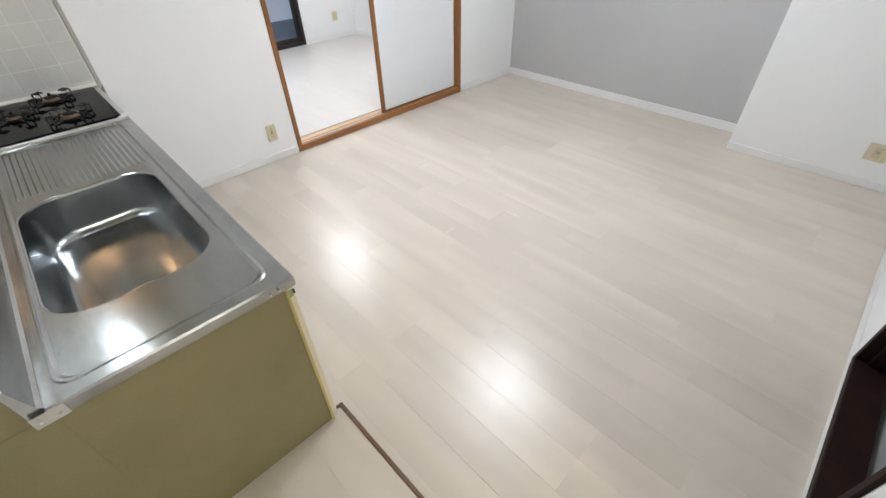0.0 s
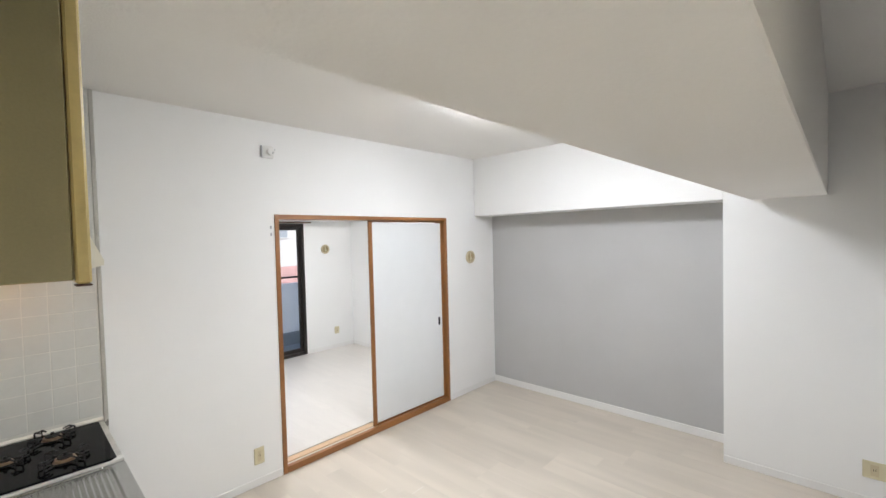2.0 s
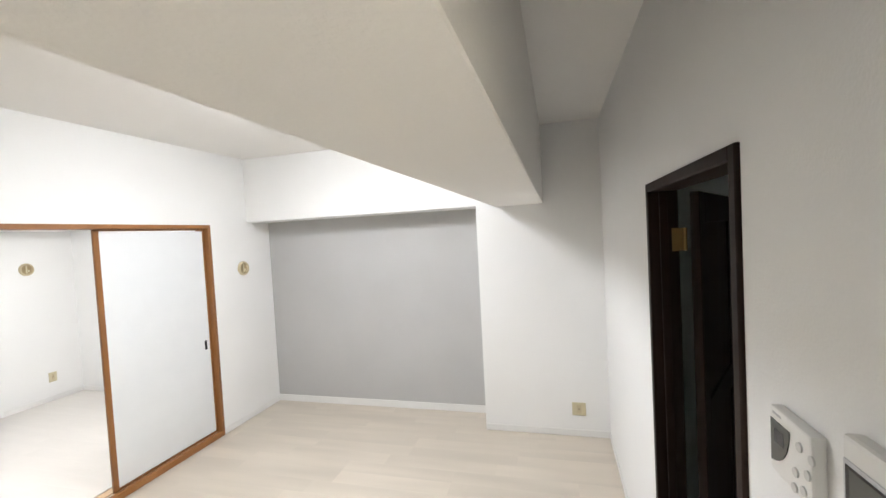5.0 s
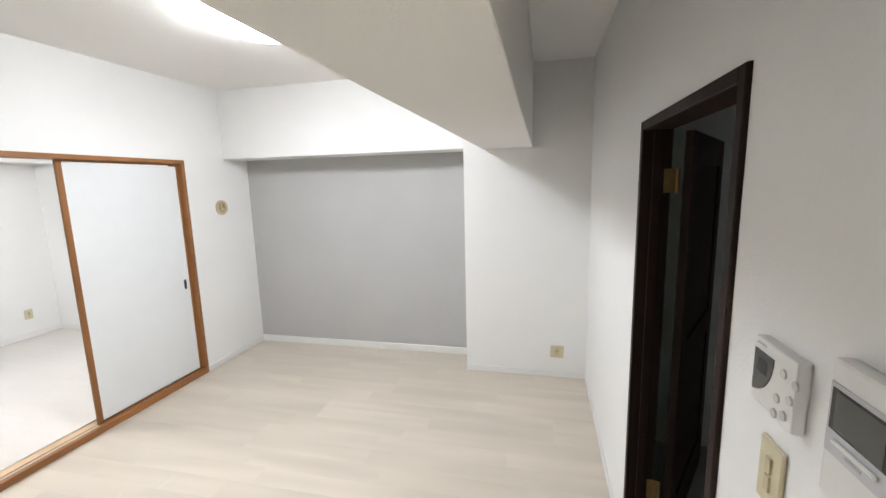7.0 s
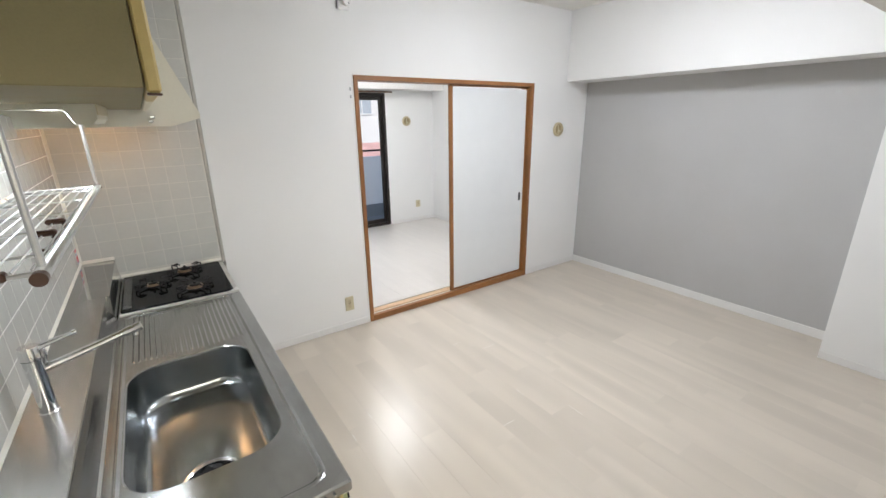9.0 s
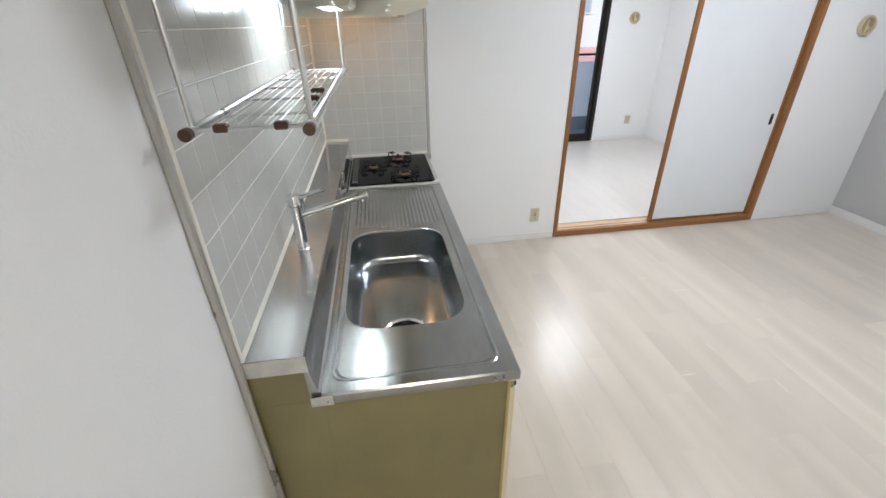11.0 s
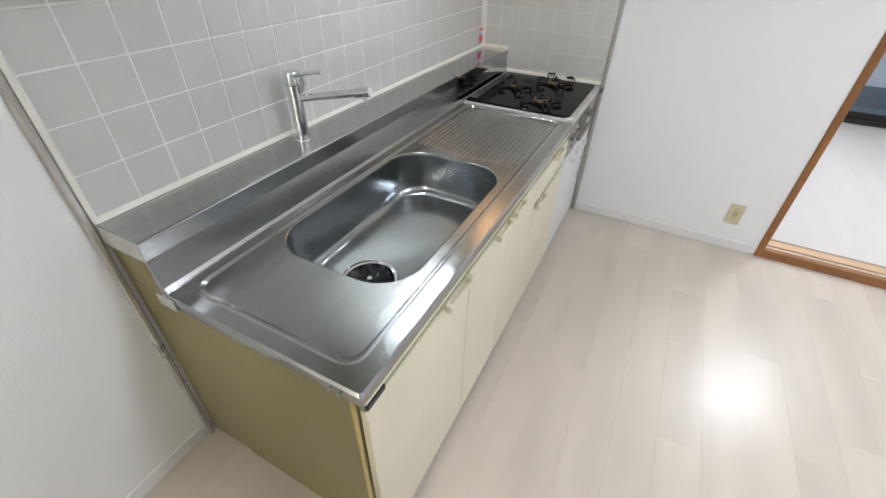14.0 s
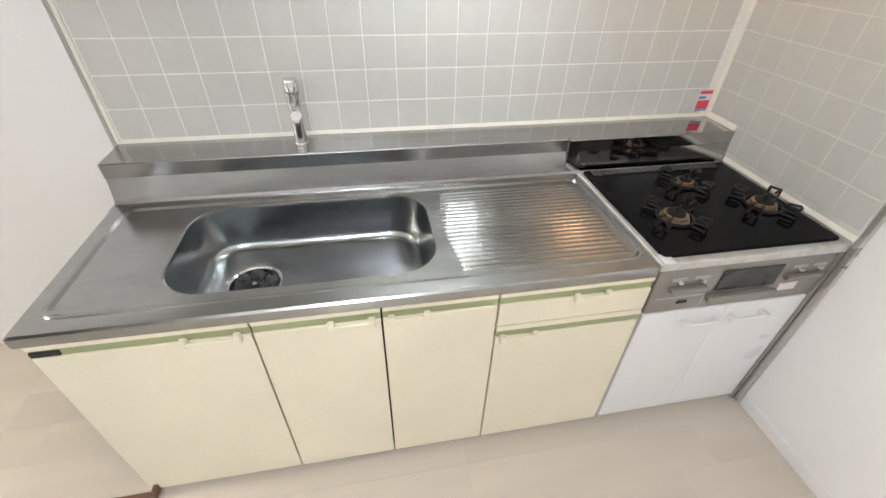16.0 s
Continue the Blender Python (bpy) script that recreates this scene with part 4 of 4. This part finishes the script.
def cabinet_light():
    t = Thing("under_cabinet_light", (-0.47, 1.08, 1.74), "cream strip light under the wall cupboard, switched on", "strip light")
    t.add("housing", profile([(-0.62, 1.802), (-0.385, 1.802), (-0.385, 1.752), (-0.40, 1.736), (-0.44, 1.736), (-0.46, 1.778), (-0.62, 1.778)], "y", 0.82, 1.36), HOODM)
    t.add("cover", box((-0.3845, 0.83, 1.764), (-0.381, 1.35, 1.798), 0.001), IVORY)
    t.add("end_plate", profile([(-0.62, 1.777), (-0.461, 1.777), (-0.441, 1.735), (-0.52, 1.735)], "y", 0.82, 0.828), HOODM)
    t.add("end_plate", profile([(-0.62, 1.777), (-0.461, 1.777), (-0.441, 1.735), (-0.52, 1.735)], "y", 1.352, 1.36), HOODM)
    t.add("tube", rod((-0.505, 0.832, 1.764), (-0.505, 1.348, 1.764), 0.011, n=14), L_TUBE, "glowing fluorescent tube")


cabinet_light()


def dish_rack():
    t = Thing("dish_rack", (-0.58, 0.54, 1.50), "white wire dish rack hung below the wall cupboard", "dish rack")
    xb, xf, z, zt = -0.665, -0.452, 1.514, 1.780
    y0, y1 = -0.005, 1.10
    t.add("front_tube", rod((xf, y0 - 0.03, z), (xf, y1, z), 0.011, n=14), TUBE)
    t.add("back_tube", rod((xb, y0 - 0.03, z), (xb, y1, z), 0.009, n=12), TUBE)
    for yy in (y0, y1 - 0.02):
        r = 0.03
        pts = [(xb, yy, z), (xb, yy, zt - r)] + [(xb + r - r * math.cos(radians(a)), yy, zt - r + r * math.sin(radians(a))) for a in (30, 60, 90)]
        pts += [(xf - r + r * math.sin(radians(a)), yy, zt - r + r * math.cos(radians(a))) for a in (0, 30, 60, 90)] + [(xf, yy, z)]
        t.add("hanger_frame", pipe(pts, 0.0055, n=10), TUBE, smooth=True)
    t.add("end_bar", rod((xb, y0 - 0.006, z), (xf, y0 - 0.006, z), 0.004), WIRE)
    t.add("end_bar", rod((xb, y1 - 0.012, z), (xf, y1 - 0.012, z), 0.006), WIRE)
    for k in range(9):
        x = xb + 0.028 + k * 0.0245
        t.add("wire", rod((x, y0, z + 0.006), (x, y1 - 0.01, z + 0.006), 0.0018, n=6), WIRE)
    for k in range(5):
        yy = y0 + 0.12 + k * 0.22
        t.add("cross_wire", rod((xb, yy, z + 0.001), (xf, yy, z + 0.001), 0.003, n=6), WIRE)
    for xx in (xb, xf):
        t.add("end_cap", rod((xx, y0 - 0.045, z), (xx, y0 - 0.028, z), 0.0115, n=16), BROWNP, "brown plastic end cap")
        t.add("end_cap", rod((xx, y1 - 0.004, z), (xx, y1 + 0.016, z), 0.012, n=16), BROWNP, "brown plastic end cap")
    for xx in (xb + 0.05, xf - 0.055):
        t.add("clip", box((xx - 0.013, y0 - 0.014, z - 0.005), (xx + 0.013, y0 + 0.006, z + 0.010), 0.003), BROWNP, "brown plastic clip")
    for yy in (0.27, 0.40):
        xh = xf - 0.030
        bm = box((xh - 0.020, yy - 0.010, z + 0.004), (xh + 0.016, yy + 0.010, z + 0.016), 0.004)
        t.add("hook_grip", bm, BROWNP)
        t.add("hook", pipe([(xh + 0.010, yy, z + 0.006), (xh + 0.013, yy, z - 0.014), (xh + 0.008, yy, z - 0.028), (xh - 0.006, yy, z - 0.032), (xh - 0.016, yy, z - 0.024)], 0.0030, n=8), BROWNP)


dish_rack()

# ---- unseen fill lamp behind the camera, added to warm and brighten the near end ----
ceiling_lamp((-0.20, -2.30, 2.25), 0.14, L_FILL, "unseen round fill lamp added in the hall")

# ---- pieces: tiles and boards ----
def shared(name, bm, material):
    me = bpy.data.meshes.new(name)
    bmesh.ops.recalc_face_normals(bm, faces=bm.faces)
    bm.to_mesh(me)
    bm.free()
    me.materials.append(material)
    return me


def tiled(name, origin, u, nu, v0, nv, me, label, skip):
    for i in range(nu):
        for j in range(nv):
            p = Vector(origin) + Vector(u) * (i * PITCH) + Vector((0, 0, v0 + j * PITCH))
            if skip(i, j, p):
                continue
            o = new("tile", me)
            o.parent = name
            o.location = p


PITCH = 0.1042
# GROUT's colour lowered, so these joints contrast less with the tiles
GROUT_DIM = mat("low_contrast_grout", (0.66, 0.65, 0.60), 0.8, vary=0.05, scale=12, bump=0.1)
tw = PITCH - 0.0036
back = structure("tiled_wall_west", box((XW, 0.0, 0.935), (-0.7234, 2.248, 1.80)), GROUT, "pale grey square tiles with white grout behind the sink", "tiled wall")
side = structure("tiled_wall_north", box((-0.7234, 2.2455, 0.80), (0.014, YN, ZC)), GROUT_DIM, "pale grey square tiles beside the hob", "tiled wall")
tile_w = shared("tile", box((0, 0, 0), (0.0045, tw, tw), 0.0012), TILE)
tile_n = shared("tile", box((0, 0, 0), (tw, 0.0045, tw), 0.0012), TILE)
tiled(back, (-0.7268, 0.014, 0), (0, 1, 0), 21, 0.950, 8, tile_w, "", lambda i, j, p: False)
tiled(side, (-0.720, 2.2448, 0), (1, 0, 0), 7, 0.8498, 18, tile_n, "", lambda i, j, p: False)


def boards(x0, x1, y0, y1, z, material, label, name, skip=None):
    parent = structure(name, box((x0, y0, z - 0.012), (x1, y1, z - 0.004)), SUBFLOOR, label, "floor")
    rng = random.Random(round(x0 * 10 + y1 * 100))
    w, ln, gap = 0.1515, 0.909, 0.0
    meshes = {}
    i = 0
    x = x0
    while x < x1 - 0.01:
        xe = min(x + w, x1)
        y = y0 - rng.choice((0.0, 0.303, 0.606, 0.15, 0.45))
        while y < y1 - 0.005:
            a, b = max(y, y0), min(y + ln, y1)
            if b - a > 0.005:
                key = (round(xe - x, 3), round(b - a, 3))
                if key not in meshes:
                    meshes[key] = shared("board", box((gap, gap, -0.0045), (key[0] - gap, key[1] - gap, 0)), material)
                o = new("floor_board", meshes[key])
                o.parent = parent
                o.location = (x, a, z)
            y += ln
        x = xe
        i += 1


boards(-0.06, XG, YS, YN, 0.0, FLOOR, "pale whitewashed wood-grain floor boards, glossy", "floor_room")
boards(XW, 0.03, -3.6, 0.025, RZ, FLOOR, "pale whitewashed wood-grain boards of the hall", "floor_hall")
boards(XW, X2, YN + T, Y2, RZ, FLOOR2, "very pale glossy floor boards of the back room", "floor_back_room")

# worn joints on the boards
rng = random.Random(9)
t = Thing("floor_scuffs", (0.8, 0.3, 0), "short pale worn joints on the floor boards", "floor wear", kind="stuff")
bm = bmesh.new()
for k in range(9):
    x, y = -0.06 + 0.1515 * rng.randint(3, 12), rng.uniform(-0.7, 1.6)
    if k % 2:
        box((x, y, 0.0002), (x + rng.uniform(0.03, 0.12), y + 0.0022, 0.0005), bm=bm)
    else:
        box((x, y, 0.0002), (x + 0.0022, y + rng.uniform(0.04, 0.14), 0.0005), bm=bm)
t.add("scuff", bm, SCUFF)["kind"] = "stuff"
